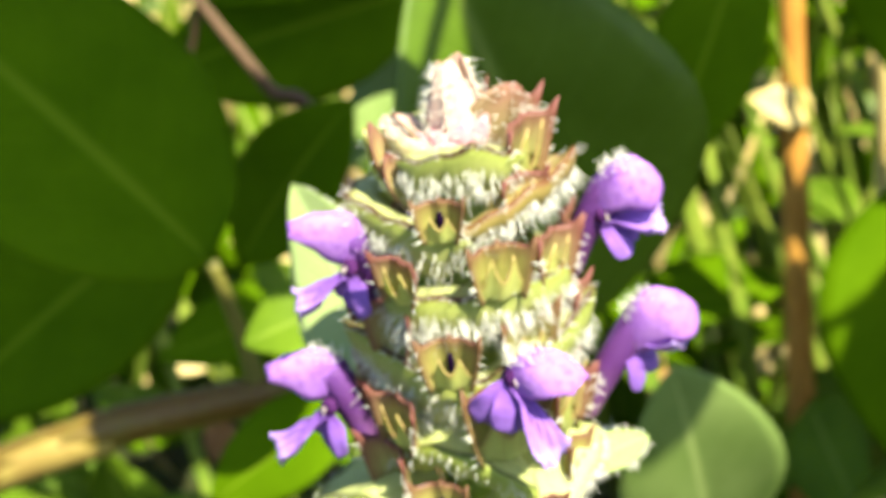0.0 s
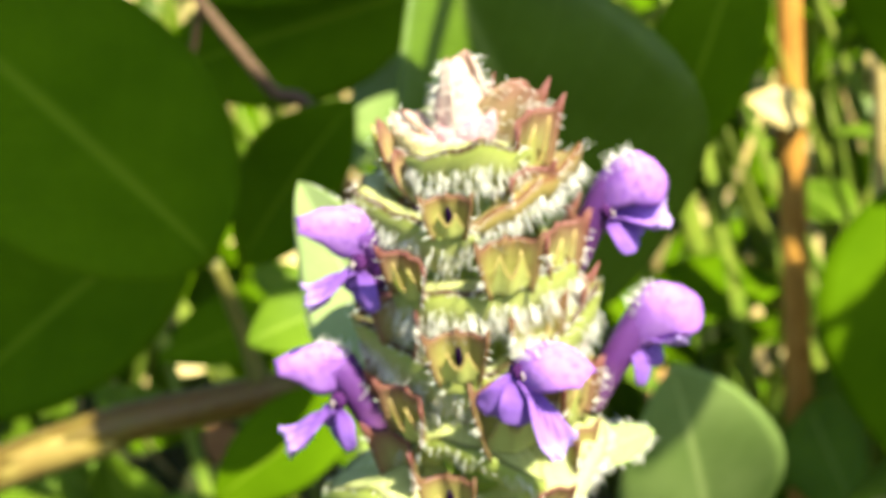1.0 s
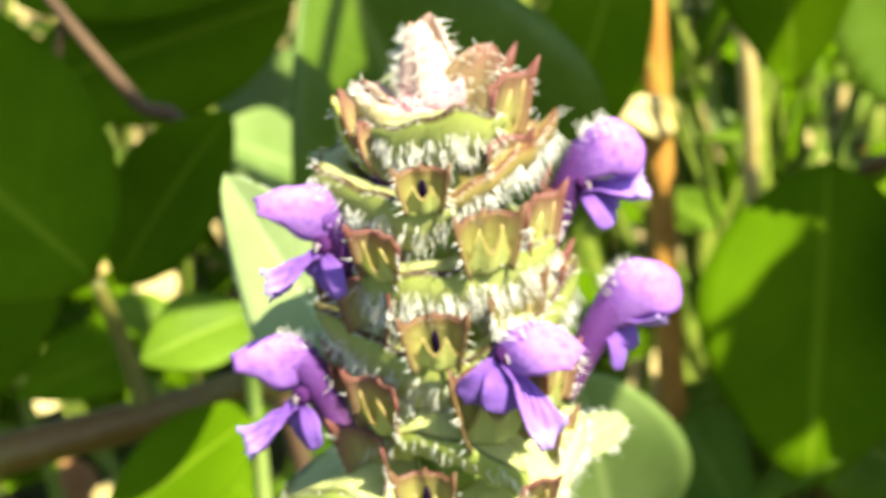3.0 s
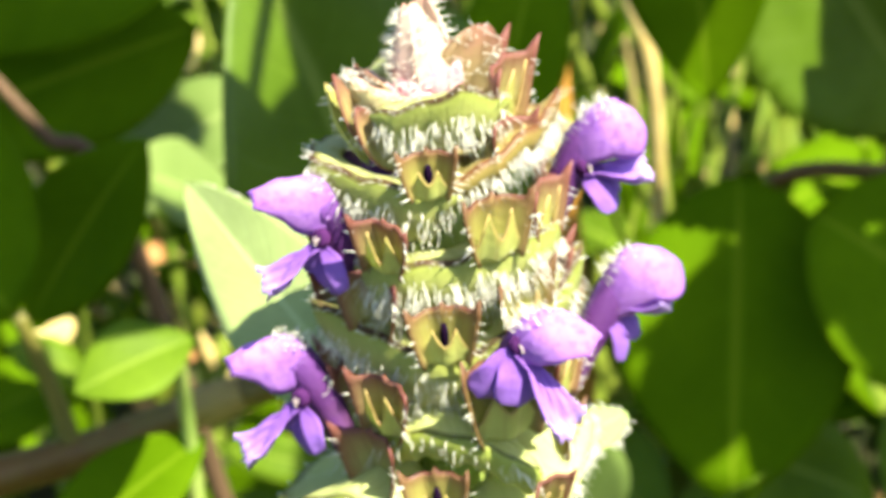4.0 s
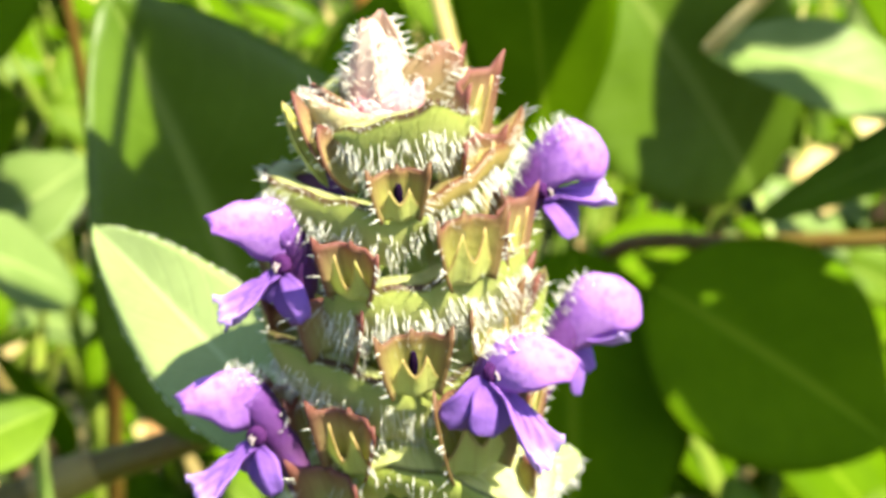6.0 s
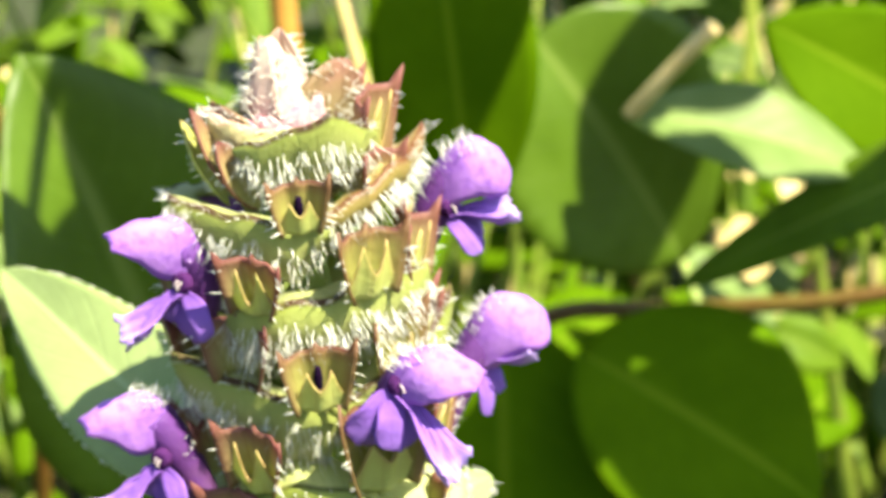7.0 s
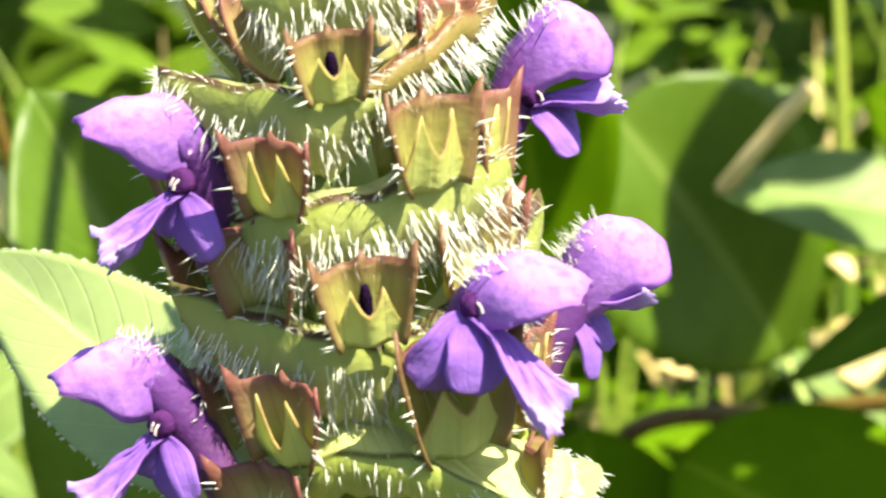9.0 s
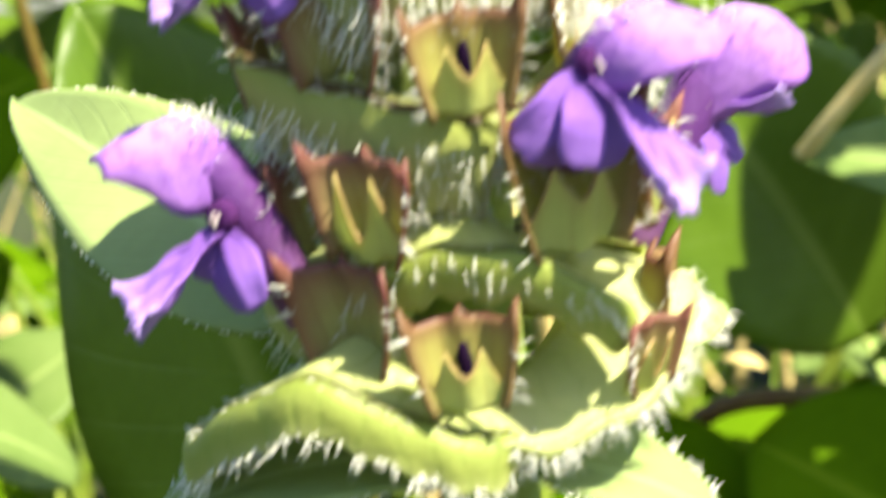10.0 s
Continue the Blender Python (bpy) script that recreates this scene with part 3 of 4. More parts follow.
for i, (az, r, z, w, h) in enumerate(((-122, 0.17, 19.34, 0.24, 0.22), (-62, 0.19, 19.36, 0.26, 0.26), (-92, 0.25, 19.32, 0.22, 0.18), (-25, 0.20, 19.38, 0.24, 0.26), (-145, 0.26, 19.34, 0.24, 0.22))):
    hairy_leaf("young_bract", polar(az, r, z), polar(az, r + 0.08, z + h), w, polar(az, -1, 0.5), M_BUD_PINK, "small pink folded bract", 40, 35, -0.15, 40 + i, 0.07)


def corolla(back, tip, mouth, mid_tip, lobes, up=(0, 0, 1), width=0.34, height=0.34, crest=60, arch=0.05, root=None, blunt=0.25, spoon=1.0):
    """A two-lipped violet flower: dark tube from the calyx mouth, arched hood over a throat plugged dark for its shade,
    stamens, two round side lobes and a fringed middle lobe.
    """
    back, tip, mouth, mid_tip = (Vector(p) for p in (back, tip, mouth, mid_tip))
    o, x, y, z, length = frame_of(back, tip, up)
    throat = back - z * 0.17 + y * 0.03
    tube = part("flower", pipe([mouth, mouth.lerp(throat, 0.5) - y * 0.03, throat, throat + y * 0.10 + z * 0.01], [0.085, 0.115, 0.14, 0.135], 14, 5), M_TUBE, plant, "violet two-lipped flower")
    nv, nu = 21, 19
    rows = []
    start = throat - y * 0.05 - z * 0.05
    for j in range(nv):
        v = j / (nv - 1)
        # ridge: up from the throat, over the back, on to the tip
        if v < 0.22:
            f = v / 0.22
            ridge = start.lerp(o, f) - y * (0.05 * math.sin(math.pi * f))
        else:
            f = (v - 0.22) / 0.78
            ridge = o + y * (length * f) + z * (arch * math.sin(math.pi * f ** 0.8) - (0.02 + 0.10 * blunt) * f ** 5)
        round_off = math.sqrt(max(0.0, 1 - max(0.0, (v - 0.72) / 0.28) ** 2.4)) if blunt > 0.4 else 1 - 0.55 * max(0.0, (v - 0.5) / 0.5) ** 1.4
        half = width / 2 * (0.60 + 0.40 * math.sin(math.pi * min(1, v * 0.85))) * (0.30 + 0.70 * round_off)
        drop = height * (0.40 + 0.60 * min(1, v / 0.28)) * (blunt + (1 - blunt) * (1 - max(0, (v - 0.48) / 0.52) ** (1.5 if blunt > 0.4 else 1.4))) * (0.45 + 0.55 * round_off)
        row = []
        for i in range(nu):
            u = 2 * i / (nu - 1) - 1
            a = abs(u) * math.pi / 2
            flare = 1 + 0.12 * abs(u) ** 4 * math.sin(6 * v + 2 * u + length * 40)
            crumple = 0.006 * math.sin(17 * v + 5 * u) + 0.004 * math.sin(31 * v - 11 * u)
            row.append(tuple(ridge + x * (math.copysign(math.sin(a) ** 0.8, u) * half * flare) - z * (drop * (1 - math.cos(a)) ** 0.9 - crumple) + y * (0.08 * length * (1 - v) * abs(u) ** 2)))
        rows.append(row)
    hood = part("hood", sheet(rows, 0.014), M_PETAL, tube)
    root = Vector(root) if root else throat + y * 0.08 - z * 0.06
    gape = (y * 0.7 + Vector((0, -0.7, 0.1))).normalized()
    hole = root + z * 0.045
    # solid dark purple plug stands in for the shade inside the throat
    part("throat", pipe([hole - gape * 0.03, hole + gape * 0.015, hole + gape * 0.03], [0.066, 0.060, 0.044], 14, 3), M_THROAT_SHADE, tube, "dark purple plug for the shade in the throat")
    for side in (-0.03, 0.03):
        part("stamen", pipe([hole + gape * 0.02 + x * side * 0.6 + z * 0.02, hole + gape * 0.045 + x * side * 0.6, hole + gape * 0.055 + x * side * 0.7 - z * 0.03], [0.007, 0.007, 0.009], 6, 4), M_STAMEN, tube, "pale curved stamen")
    for k, (end, w) in enumerate(lobes):
        end = Vector(end)
        n = y * 0.7 + Vector((0, -0.7, 0.2))
        part("side_lobe", sheet(leaf_grid(root + (end - root) * 0.03, end, w, n, -30, 0.12, 0.58, nv=17, nu=13, wave=0.07, seed=3 + k, sharp=0.45), 0.014), M_PETAL_LOW, tube)
    # middle lobe: narrow neck, then a spoon with a fringed rim
    o2, x2, y2, z2, l2 = frame_of(root, mid_tip, y * 0.5 + z)
    rows = []
    nv, nu = 14, 25
    for j in range(nv):
        v = j / (nv - 1)
        w = spoon * (0.045 + 0.11 * max(0, v - 0.25) ** 0.8 * (1 - 0.4 * max(0, v - 0.75)))
        row = []
        for i in range(nu):
            u = 2 * i / (nu - 1) - 1
            fr = (0.030 * (1 if i % 2 else -0.5) * (0.6 + 0.4 * math.sin(i * 2.3)) + 0.03 * math.cos(u * 2)) if v > 0.99 else 0
            row.append(tuple(o2 + x2 * (u * w) + y2 * (v * l2 * (1 - 0.18 * u * u * v) + fr) + z2 * (0.11 * u * u * v + 0.10 * l2 * math.sin(3 * v) + 0.09 * v ** 6 + 0.014 * v * math.sin(8 * u + 11 * v + l2 * 30) + 0.008 * math.sin(17 * u - 9 * v))))
        rows.append(row)
    part("middle_lobe", sheet(rows, 0.012), M_PETAL_MID, tube, "fringed paler middle lobe")
    roots = []
    for _ in range(crest):
        v, u = hair_rng.uniform(-0.1, 0.40), hair_rng.uniform(-0.7, 0.7)
        p = o + y * (length * v) + x * (u * width * 0.35) + z * (arch * math.sin(math.pi * max(0, v)) - height * 0.30 * abs(u) ** 1.5)
        d = z * 1.0 - y * hair_rng.uniform(-0.1, 0.8) + x * (u + hair_rng.uniform(-0.3, 0.3))
        roots.append((p, d.normalized() * hair_rng.uniform(0.06, 0.13)))
    tagged(part("hairs", bristles(roots, hair_rng, 0.004), M_HAIR, hood, "white hairs on the hood"), kind="stuff")
    return tube


corolla((-0.58, -0.46, 18.99), (-1.10, -0.64, 19.05), (-0.60, -0.34, 18.25), (-0.99, -0.60, 18.33), (((-0.63, -0.66, 18.34), 0.23), ((-0.84, -0.50, 18.47), 0.17)), up=(-0.10, -0.45, 1), root=(-0.72, -0.57, 18.65), arch=0.07, width=0.28, blunt=0.16)
corolla((-0.92, -0.36, 17.95), (-1.38, -0.53, 17.92), (-0.66, -0.36, 17.15), (-1.24, -0.55, 17.20), (((-0.89, -0.63, 17.26), 0.23), ((-1.08, -0.46, 17.40), 0.17)), up=(0.05, -0.45, 1), root=(-0.95, -0.53, 17.58), arch=0.07, width=0.28, blunt=0.16)
corolla((1.02, 0.24, 19.12), (1.43, 0.22, 19.06), (0.72, 0.30, 18.32), (1.37, 0.22, 18.61), (((1.19, 0.13, 18.51), 0.20), ((1.24, 0.32, 18.58), 0.18)), up=(-0.10, -0.3, 1), width=0.36, height=0.32, arch=0.12, root=(1.00, 0.20, 18.76), blunt=0.6, spoon=1.25)
corolla((1.13, 0.46, 17.98), (1.61, 0.50, 18.05), (0.78, 0.40, 17.16), (1.47, 0.48, 17.60), (((1.21, 0.42, 17.34), 0.16), ((1.34, 0.56, 17.48), 0.18)), up=(-0.30, -0.3, 1), width=0.36, height=0.36, arch=0.12, root=(1.12, 0.44, 17.70), blunt=0.65)
corolla((0.50, -0.92, 18.18), (0.94, -1.14, 18.10), (0.34, -0.76, 17.66), (0.64, -1.13, 17.46), (((0.20, -1.00, 17.70), 0.30), ((0.45, -1.07, 17.66), 0.33)), up=(-0.25, -0.2, 1), width=0.40, height=0.25, arch=0.08, root=(0.47, -1.0, 18.0), blunt=0.2, spoon=1.2)
corolla((-0.30, 0.50, 18.92), (-0.62, 0.52, 18.96), (-0.40, 0.45, 18.45), (-0.52, 0.62, 18.66), (((-0.46, 0.58, 18.64), 0.14), ((-0.40, 0.62, 18.64), 0.14)), up=(0, 0.2, 1), crest=12, width=0.24, height=0.18)


def stem_leaf(base, tip, width, normal, mat, label, fold=16, curl=0.05, belly=0.35, teeth=0, fringe=0, seed=0, name="leaf", parent=None, stalk=None, thick=0.025, stalk_mat=None, sharp=1.0, wave=0.03, fringe_len=0.10):
    """A leaf with, where they show, its stalk and a fringe of hairs."""
    rows = leaf_grid(base, tip, width, normal, fold, curl, belly, teeth, 0.05, wave, 31 if not teeth else 2 * teeth + 1, 13, seed, sharp)
    ob = part(name, sheet(rows, thick), mat, parent, label)
    if stalk:
        part("leaf_stalk", pipe(stalk[0], stalk[1], 8, 6), stalk_mat or M_STEM, ob)
    if fringe:
        roots = []
        cen = [Vector(r[len(r) // 2]) for r in rows]
        for _ in range(fringe):
            j = hair_rng.randrange(2, len(rows) - 1)
            i = hair_rng.choice((0, len(rows[0]) - 1))
            p = Vector(rows[j][i]).lerp(Vector(rows[j - 1][i]), hair_rng.random())
            d = (p - cen[j]).normalized() + Vector((hair_rng.uniform(-0.4, 0.4), hair_rng.uniform(-0.4, 0.4), hair_rng.uniform(-0.4, 0.4)))
            roots.append((p, d.normalized() * hair_rng.uniform(0.4, 1.0) * fringe_len))
        tagged(part("hairs", bristles(roots, hair_rng, 0.0045), M_HAIR, ob), kind="stuff")
    return ob


stem_leaf((-0.56, 0.58, 17.06), (-1.985, 3.33, 18.03), 0.96, (-0.35, -0.62, 0.70), M_LEAF_PALE, "pale green ovate leaf, finely hairy", 12, 0.02, 0.33, fringe=160, fringe_len=0.03, sharp=1.0, parent=plant)
stem_leaf((0.70, 0.35, 16.74), (1.22, 0.80, 16.80), 0.34, (0.2, -0.6, 0.8), M_LEAF_PALE, "pale hairy leaf", 12, 0.04, 0.45, fringe=70, parent=plant)
stem_leaf((0.0, -0.25, 16.46), (-1.45, 0.05, 16.36), 0.95, (0, -0.35, 1), M_LEAF_PALE, "pale hairy leaf under the spike", 14, 0.10, 0.45, fringe=130, parent=plant)
stem_leaf((0.08, -0.28, 16.46), (0.84, -0.58, 16.20), 0.62, (0.15, -0.3, 1), M_LEAF_PALE, "pale hairy leaf under the spike", 14, 0.08, 0.45, fringe=130, parent=plant)
stem_leaf((0.1, 0.2, 12.0), (3.0, 0.9, 11.2), 1.4, (0, 0, 1), M_LEAF, "green stem leaf", 12, 0.10, 0.4, parent=plant)
stem_leaf((0.1, 0.1, 12.0), (-2.8, 0.2, 11.0), 1.4, (0, 0, 1), M_LEAF, "green stem leaf", 12, 0.10, 0.4, parent=plant)


# ---- neighbours behind ----
def weed(label, category="weed"):
    return tagged(new("weed_plant"), label, category, "weeds behind the flower", "thing")


w1 = weed("broad-leaved weed with a leaning reddish stalk and dark leaves")
part("stalk", pipe([(-20, 12.5, 0), (-15, 12.0, 7.5), (-8.4, 12.0, 11.2), (-4.7, 13.0, 11.93), (-3.0, 13.0, 12.45), (-1.0, 13.0, 12.9)], [0.34, 0.32, 0.29, 0.25, 0.22, 0.16], 12), M_STALK, w1, "leaning reddish-green stalk")
part("node", pipe([(-8.6, 11.98, 11.1), (-7.7, 12.1, 11.42), (-6.9, 12.3, 11.58)], [0.285, 0.315, 0.275], 12), M_NODE, w1, "pale swollen joint of the stalk")
part("node", pipe([(-3.6, 13.0, 12.28), (-3.2, 13.0, 12.40), (-2.8, 13.0, 12.52)], [0.24, 0.28, 0.23], 12), M_NODE, w1, "pale swollen joint of the stalk")
stem_leaf((-5.35, 12.5, 13.95), (-10.4, 14.8, 17.6), 3.8, (0.25, -0.75, 0.62), M_LEAF_DEEP, "large dark green ovate leaf", 10, 0.05, 0.40, parent=w1, seed=2, stalk=([(-5.0, 12.95, 11.85), (-5.1, 12.9, 12.6), (-5.35, 12.5, 13.95)], [0.16, 0.13, 0.09]), stalk_mat=M_OLIVE)
stem_leaf((-0.55, 12.9, 12.9), (-1.97, 11.4, 18.48), 4.2, (0.45, -0.90, 0.22), M_LEAF_SHEEN, "upright folded leaf, one half in full sun", 28, 0.04, 0.46, parent=w1, seed=4, stalk=([(-1.1, 13.0, 12.8), (-0.55, 12.9, 12.9)], [0.1, 0.08]))
w2 = weed("weed with broad drooping leaves and thin stems")
part("stalk", pipe([(4.6, 27, 0), (4.9, 26, 6), (5.2, 24.2, 11.07), (8.0, 23.2, 11.5), (10.8, 22, 11.75), (16, 21, 12.6)], [0.22, 0.20, 0.16, 0.15, 0.14, 0.10], 9), M_STALK, w2, "thin dark red stem")
stem_leaf((7.98, 23.9, 12.2), (5.5, 22.6, 16.5), 4.3, (-0.1, -0.8, 0.6), M_LEAF_SHEEN, "large leaf with a sunlit toothed edge", 12, 0.05, 0.60, teeth=15, parent=w2, seed=6, sharp=0.65, stalk=([(8.1, 23.3, 11.5), (7.98, 23.9, 12.2)], [0.09, 0.06]))
stem_leaf((5.8, 22.3, 11.3), (9.5, 21.3, 8.5), 4.0, (-0.1, -0.75, 0.65), M_LEAF_DEEP, "dark drooping leaf", 8, 0.05, 0.45, parent=w2, seed=7)
stem_leaf((4.8, 23.8, 11.6), (4.2, 22.0, 6.3), 4.1, (-0.1, -0.9, 0.4), M_LEAF_DEEP, "dark drooping leaf with pale scars", 8, 0.04, 0.45, parent=w2, seed=8)
stem_leaf((7.5, 22.2, 12.2), (13.5, 17.8, 15.6), 1.5, (-0.2, -0.6, 0.75), M_LEAF, "long narrow leaf", 10, 0.03, 0.5, parent=w2, seed=9)
stem_leaf((6.6, 21.4, 15.3), (10.4, 20.8, 14.1), 1.7, (0.1, -0.7, 0.7), M_LEAF_SUNLIT, "pale sunlit leaf", 12, 0.06, 0.5, parent=w2, seed=10)
w3 = weed("weed with toothed green leaves")
part("stalk", pipe([(-3.2, 27, 0), (-3.4, 26, 6), (-3.0, 24.5, 11), (-3.0, 23.5, 15), (-3.4, 23, 19)], [0.2, 0.18, 0.14, 0.11, 0.08], 9), M_STALK, w3, "thin stem")
stem_leaf((-2.9, 23.6, 13.9), (-6.0, 22.8, 12.0), 2.1, (0, -0.55, 0.85), M_LEAF_SUNLIT, "sunlit toothed leaf", 10, 0.06, 0.5, teeth=9, parent=w3, seed=11)
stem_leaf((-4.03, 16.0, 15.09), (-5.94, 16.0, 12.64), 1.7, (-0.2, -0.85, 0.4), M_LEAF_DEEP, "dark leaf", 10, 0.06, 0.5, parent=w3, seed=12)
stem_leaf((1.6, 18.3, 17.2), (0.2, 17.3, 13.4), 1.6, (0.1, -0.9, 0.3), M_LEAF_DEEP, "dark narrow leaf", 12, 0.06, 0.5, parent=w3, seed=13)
stem_leaf((1.0, 14.8, 8.3), (0.6, 12.9, 12.25), 2.4, (0.1, -0.75, 0.65), M_LEAF_SUNLIT, "rounded green leaf", 10, 0.04, 0.55, parent=w3, seed=14)
stem_leaf((-3.3, 20.6, 12.5), (-4.9, 19.4, 13.8), 1.7, (0.2, -0.6, 0.8), M_LEAF_SUNLIT, "sunlit green leaf", 10, 0.05, 0.5, parent=w3, seed=15)
stem_leaf((3.95, 20.2, 13.9), (3.6, 19.6, 19.8), 2.5, (0.0, -0.95, 0.2), M_LEAF_DEEP, "upright dark leaf", 10, 0.03, 0.5, parent=w2, seed=16)
stem_leaf((9.8, 24.6, 16.0), (13.7, 23.4, 13.4), 2.6, (-0.2, -0.9, 0.3), M_LEAF_DEEP, "dark leaf", 8, 0.05, 0.5, parent=w2, seed=17)
part("side_shoot", pipe([(6.7, 21.4, 15.25), (7.2, 20.9, 15.9), (7.9, 20.5, 16.65)], [0.13, 0.12, 0.14], 8), M_STRAW, w2, "cut pale side shoot")
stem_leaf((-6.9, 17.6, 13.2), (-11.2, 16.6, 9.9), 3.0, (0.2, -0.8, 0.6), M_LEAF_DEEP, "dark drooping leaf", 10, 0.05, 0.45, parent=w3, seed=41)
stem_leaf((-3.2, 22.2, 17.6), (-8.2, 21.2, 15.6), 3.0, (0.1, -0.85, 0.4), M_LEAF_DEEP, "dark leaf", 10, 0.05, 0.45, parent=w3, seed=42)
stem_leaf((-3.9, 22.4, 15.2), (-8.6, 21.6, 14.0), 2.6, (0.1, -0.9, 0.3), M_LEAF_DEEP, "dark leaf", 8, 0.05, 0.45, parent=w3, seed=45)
w4 = weed("small weed with pale leaves close behind the flower")
part("stalk", pipe([(-3.4, 12.4, 0), (-3.5, 12.0, 6), (-3.3, 11.3, 12.0), (-3.2, 10.6, 14.0)], [0.14, 0.13, 0.1, 0.06], 8), M_STEM, w4)
stem_leaf((-3.0, 10.4, 14.2), (-4.3, 9.8, 13.9), 1.0, (0.05, -0.7, 0.75), M_LEAF, "pale sunlit leaf", 10, 0.06, 0.5, parent=w4, seed=18)
stem_leaf((-3.1, 11.2, 12.7), (-5.2, 10.8, 11.3), 1.2, (0.1, -0.8, 0.6), M_LEAF_DEEP, "dark leaf", 10, 0.06, 0.5, parent=w4, seed=19)
dead = tagged(new("dead_stem"), "upright dead orange-brown stem with a paler branch", "plant stem", kind="thing")
part("stick", pipe([(2.2, 28, 0), (2.08, 28, 5), (1.96, 28, 13.4), (1.9, 28.2, 26)], [0.3, 0.28, 0.26, 0.2], 10), M_POST, dead)
part("branch", pipe([(3.6, 28.0, 6.0), (3.6, 26, 12.5), (3.2, 26, 14.6), (2.6, 26.2, 18.0)], [0.16, 0.15, 0.14, 0.08], 8), M_STRAW, dead, "pale dry side branch")
twig = tagged(new("twig"), "thin pinkish-brown dry twig leaning in the leaves", "twig", kind="thing")
part("stick", pipe([(-7.6, 18, 17.6), (-6.69, 18, 16.12), (-5.77, 18, 14.78), (-4.7, 18.3, 12.9), (-2.6, 20, 0)], [0.07, 0.09, 0.11, 0.13, 0.2], 8), M_TWIG, twig)
part("side_twig", pipe([(-6.69, 18, 16.12), (-7.0, 18.3, 15.2), (-7.6, 18.6, 14.6)], [0.07, 0.06, 0.03], 7), M_TWIG, twig)

# unseen plant leaning in from the side, added to shade leaves behind the flower
tall = tagged(new("shade_weed"), "unseen arching weed added to shade the leaves behind the flower", "weed", kind="thing")
part("stalk", pipe([(30, 6, 0), (28, 6, 18), (22, 7, 29), (12, 8, 33), (2, 7, 33), (-6, 7, 31)], [0.4, 0.38, 0.33, 0.28, 0.22, 0.12], 10), M_STEM, tall)


def shade_leaf(target, far, length, width, seed, turn=0.0):
    """An added leaf, out of view, set between the sun and the place it shades."""
    c = Vector(target) + SUN_DIR * far
    along = Vector((math.cos(radians(turn)), math.sin(radians(turn)), 0))
    along = (along - SUN_DIR * along.dot(SUN_DIR)).normalized()
    b, t = c - along * length / 2, c + along * length / 2
    stem_leaf(b, t, width, SUN_DIR, M_LEAF, "added leaf that casts shade", 6, 0.03, 0.5, parent=tall, seed=seed, sharp=0.6,
              stalk=([b, b + Vector((0.3, 0.6, 2.0)), (b.x * 0.8 + 2, 7.6, 32.6)], [0.08, 0.1, 0.12]))


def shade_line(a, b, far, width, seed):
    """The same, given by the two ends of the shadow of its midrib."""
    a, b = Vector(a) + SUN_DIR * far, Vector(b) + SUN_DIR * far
    stem_leaf(a, b, width, SUN_DIR, M_LEAF, "added leaf that casts shade", 6, 0.03, 0.5, parent=tall, seed=seed, sharp=0.7,
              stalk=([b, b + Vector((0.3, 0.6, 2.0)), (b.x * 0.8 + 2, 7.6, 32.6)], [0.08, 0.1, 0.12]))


shade_leaf((-8.2, 13.8, 15.3), 16, 7.4, 6.2, 31, 10)
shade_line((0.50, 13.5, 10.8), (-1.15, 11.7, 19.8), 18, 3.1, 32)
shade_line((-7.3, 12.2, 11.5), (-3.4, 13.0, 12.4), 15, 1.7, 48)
shade_leaf((-1.9, 12.7, 13.6), 17, 4.4, 2.6, 47, 60)
shade_leaf((-5.0, 16.0, 13.8), 21, 5.0, 2.6, 33, 20)
shade_leaf((-9.0, 17.0, 11.6), 22, 5.4, 3.4, 43, -10)
shade_leaf((-6.2, 22.0, 14.5), 17, 5.4, 2.6, 46, 10)
shade_leaf((-5.6, 21.8, 16.6), 17, 5.0, 3.0, 44, 10)
shade_leaf((3.5, 19.9, 16.8), 15, 6.0, 2.2, 35, 100)
shade_leaf((4.0, 23.0, 8.4), 23, 3.0, 2.4, 36, 80)
shade_leaf((8.0, 21.6, 8.7), 22, 5.2, 3.4, 37, -20)
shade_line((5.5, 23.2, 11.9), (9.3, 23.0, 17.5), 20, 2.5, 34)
shade_leaf((0.9, 17.8, 15.2), 16, 4.2, 2.2, 38, 100)

# ---- ground and foliage beyond ----
n = 60
xs = [(-1 + 2 * i / n) for i in range(n + 1)]
sp = lambda s: math.copysign(abs(s) ** 4, s) * 200000 + s * 60
verts, faces = [], []
for j in range(n + 1):
    for i in range(n + 1):
        X, Y = sp(xs[i]), sp(xs[j]) + 20
        far = math.hypot(X, Y)
        verts.append((X, Y, 0.8 * noise.noise(Vector((X, Y, 0)) * 0.15) if far < 200 else -0.2))
for j in range(n):
    for i in range(n):
        a = j * (n + 1) + i
        faces.append((a, a + 1, a + n + 2, a + n + 1))
tagged(part("ground", (verts, faces, None), M_SOIL), "dark soil under the plants", "ground", kind="structure")

rng = random.Random(21)


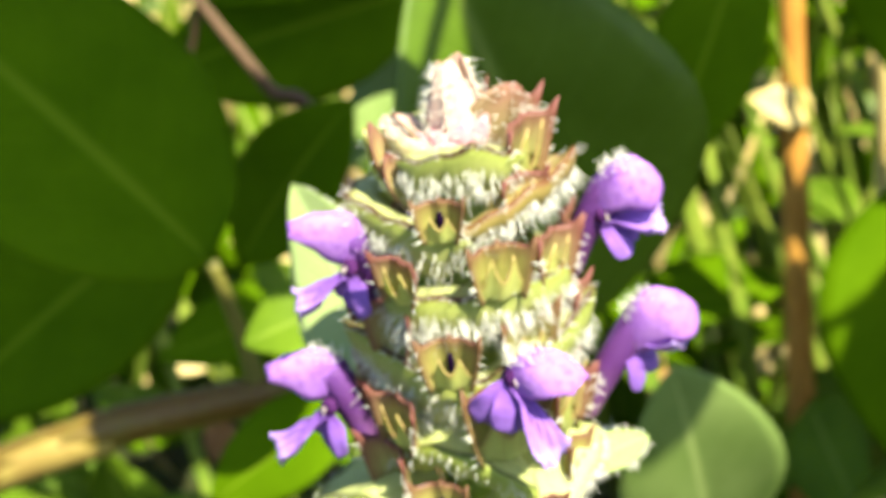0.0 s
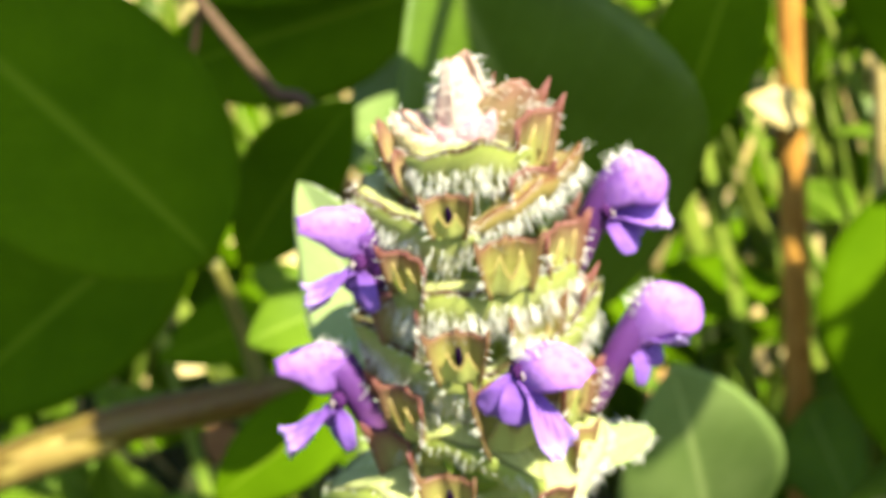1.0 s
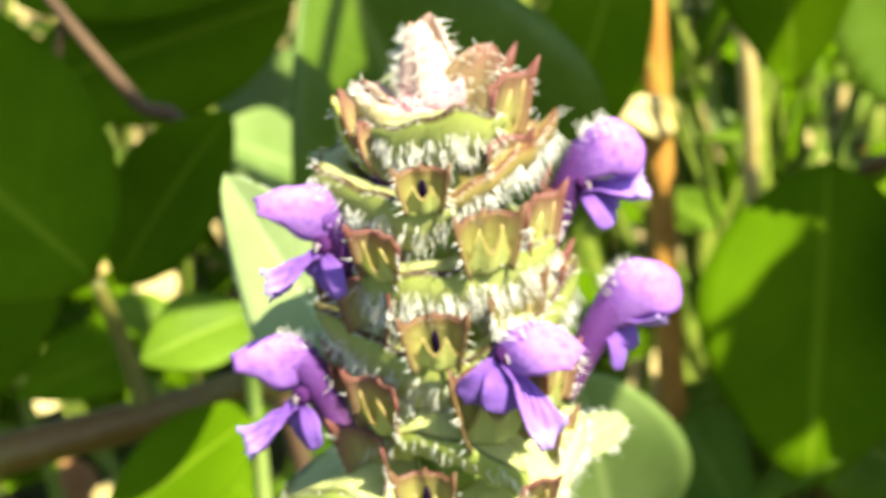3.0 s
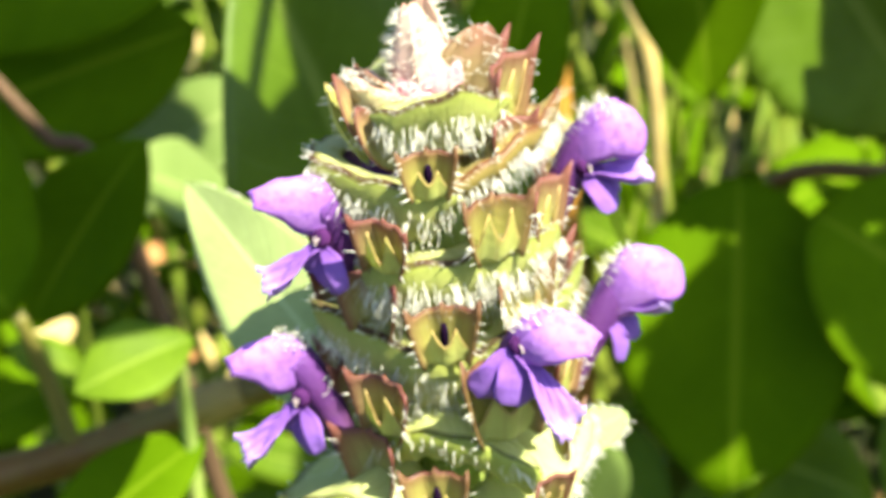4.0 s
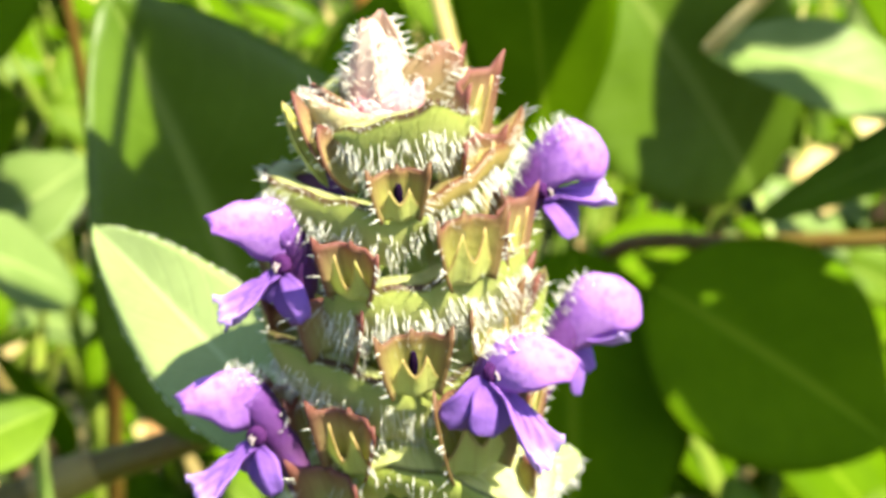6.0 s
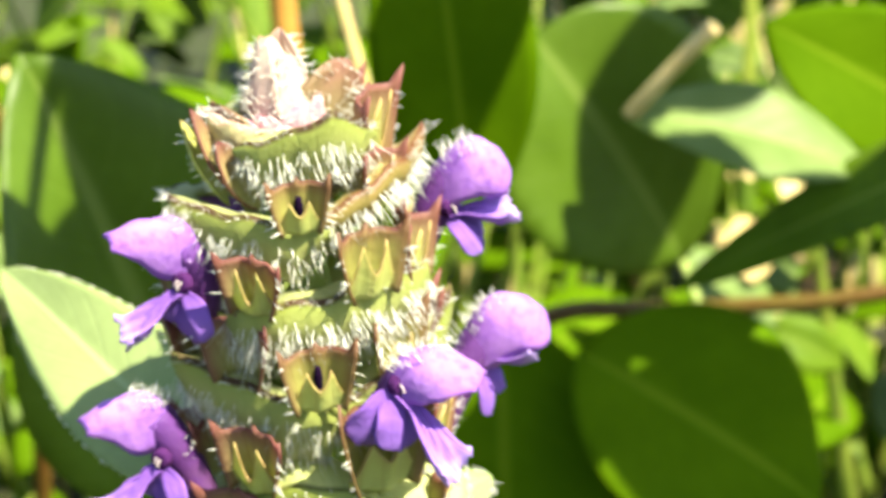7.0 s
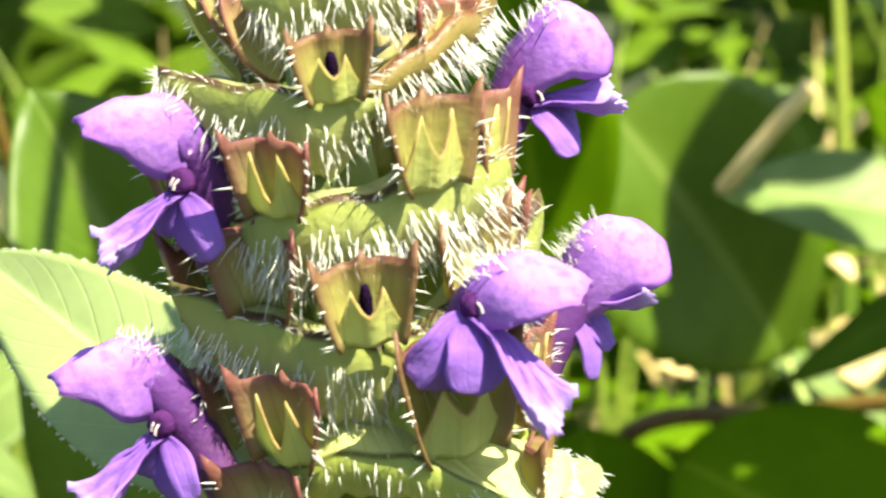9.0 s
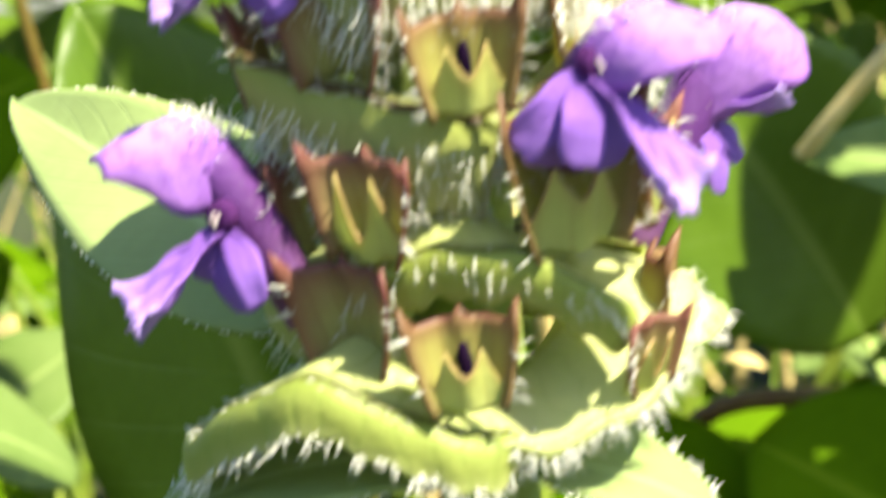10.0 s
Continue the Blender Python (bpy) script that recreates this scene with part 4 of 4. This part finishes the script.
def clump(name, count, mat, spot, size, wide, label, category, kind="leaf"):
    """Foliage that nobody could count, as one mesh."""
    geos = []
    for i in range(count):
        p = Vector(spot())
        L = rng.uniform(*size)
        if kind == "leaf":
            d = Vector((rng.uniform(-1, 1), rng.uniform(-1, 0.4), rng.uniform(-0.6, 0.6))).normalized()
            nrm = Vector((rng.uniform(-0.6, 0.6), rng.uniform(-0.9, 0.1), rng.uniform(0.3, 1)))
            geos.append(sheet(leaf_grid(p - d * L / 2, p + d * L / 2, L * wide * rng.uniform(0.8, 1.2), nrm, rng.uniform(5, 25), rng.uniform(0, 0.1), rng.uniform(0.38, 0.5), nv=9, nu=5, seed=i), 0.03))
        else:
            lean = Vector((rng.uniform(-0.5, 0.5), rng.uniform(-0.4, 0.4), 1)).normalized()
            tip = p + lean * L
            geos.append(sheet(leaf_grid(p, tip + Vector((rng.uniform(-1, 1), rng.uniform(-1, 1), 0)) * L * 0.12, wide * rng.uniform(0.7, 1.3), (rng.uniform(-1, 1), -1, 0.1), 15, rng.uniform(-0.08, 0.08), 0.3, nv=9, nu=3, seed=i), 0.02))
    tagged(part(name, join(geos), mat), label, category, kind="stuff")


def box_spot(x0, x1, y0, y1, z0, z1):
    return lambda: (rng.uniform(x0, x1), rng.uniform(y0, y1), rng.uniform(z0, z1))


def wedge_spot(y0, y1, z0, z1, f=0.55):
    def spot():
        y = rng.uniform(y0, y1)
        return (rng.uniform(-1, 1) * (8 + y * f) + 1, y, rng.uniform(z0, z1))
    return spot


clump("undergrowth", 420, M_LEAF_DEEP, wedge_spot(27, 60, 0.5, 13), (2.0, 4.5), 0.55, "dense dark green leaves of low plants", "undergrowth")
clump("undergrowth", 300, M_LEAF, wedge_spot(26, 60, 1, 17), (1.2, 3.2), 0.5, "green leaves of low plants", "undergrowth")
clump("undergrowth", 90, M_LEAF_SUNLIT, box_spot(7, 22, 26, 38, 3, 13), (1.2, 2.6), 0.5, "small sunlit leaves of low plants", "undergrowth")
clump("undergrowth", 170, M_LEAF_SUNLIT, wedge_spot(29, 60, 1, 16), (1.0, 2.4), 0.5, "small sunlit leaves of low plants", "undergrowth")
clump("undergrowth", 160, M_LEAF, wedge_spot(15, 26, 0.5, 6.5), (2, 4), 0.5, "green leaves of low plants", "undergrowth")
clump("grass", 260, M_GRASS, wedge_spot(26, 60, 0, 1), (8, 20), 0.35, "long yellowish green grass blades", "grass", "blade")
clump("dry_grass", 160, M_STRAW, wedge_spot(34, 60, 0, 1), (6, 18), 0.28, "dry straw-coloured grass", "grass", "blade")
clump("dry_grass", 24, M_GRASS, box_spot(0.5, 6, 29, 34, 0, 1), (9, 17), 0.25, "yellowish grass stems", "grass", "blade")
clump("dry_leaves", 160, M_STRAW, wedge_spot(26, 50, 0.5, 15), (0.8, 1.8), 0.6, "small dry straw-coloured leaves", "dead leaves")
clump("withered_leaves", 50, M_BROWN, wedge_spot(25, 45, 0.5, 9), (0.8, 1.6), 0.6, "small withered brown leaves", "dead leaves")
clump("undergrowth", 420, M_LEAF, wedge_spot(48, 75, 5, 26), (2, 5), 0.5, "leaves of taller plants", "undergrowth")
clump("undergrowth", 900, M_LEAF, wedge_spot(62, 120, 0, 45), (4, 8), 0.55, "leaves of taller plants farther back", "undergrowth")


def ring_spot(r0, r1, z0, z1):
    """Anywhere round the place, but not where the plants behind the flower stand."""
    def spot():
        while True:
            a, r = rng.uniform(0, 2 * math.pi), math.sqrt(rng.uniform(r0 * r0, r1 * r1))
            x, y = r * math.cos(a), r * math.sin(a)
            if not (y > 10 and abs(x - 1) < 12 + y * 0.55):
                return (x, y, rng.uniform(z0, z1))
    return spot


clump("undergrowth", 1300, M_LEAF_DEEP, ring_spot(22, 170, 0.5, 8), (2.5, 5.5), 0.55, "low dark green leaves all round", "undergrowth")
clump("undergrowth", 900, M_LEAF, ring_spot(22, 170, 0.5, 9), (2, 4.5), 0.5, "low green leaves all round", "undergrowth")
clump("grass", 1200, M_GRASS, ring_spot(20, 180, 0, 0.5), (5, 11), 0.35, "short yellowish green grass blades", "grass", "blade")
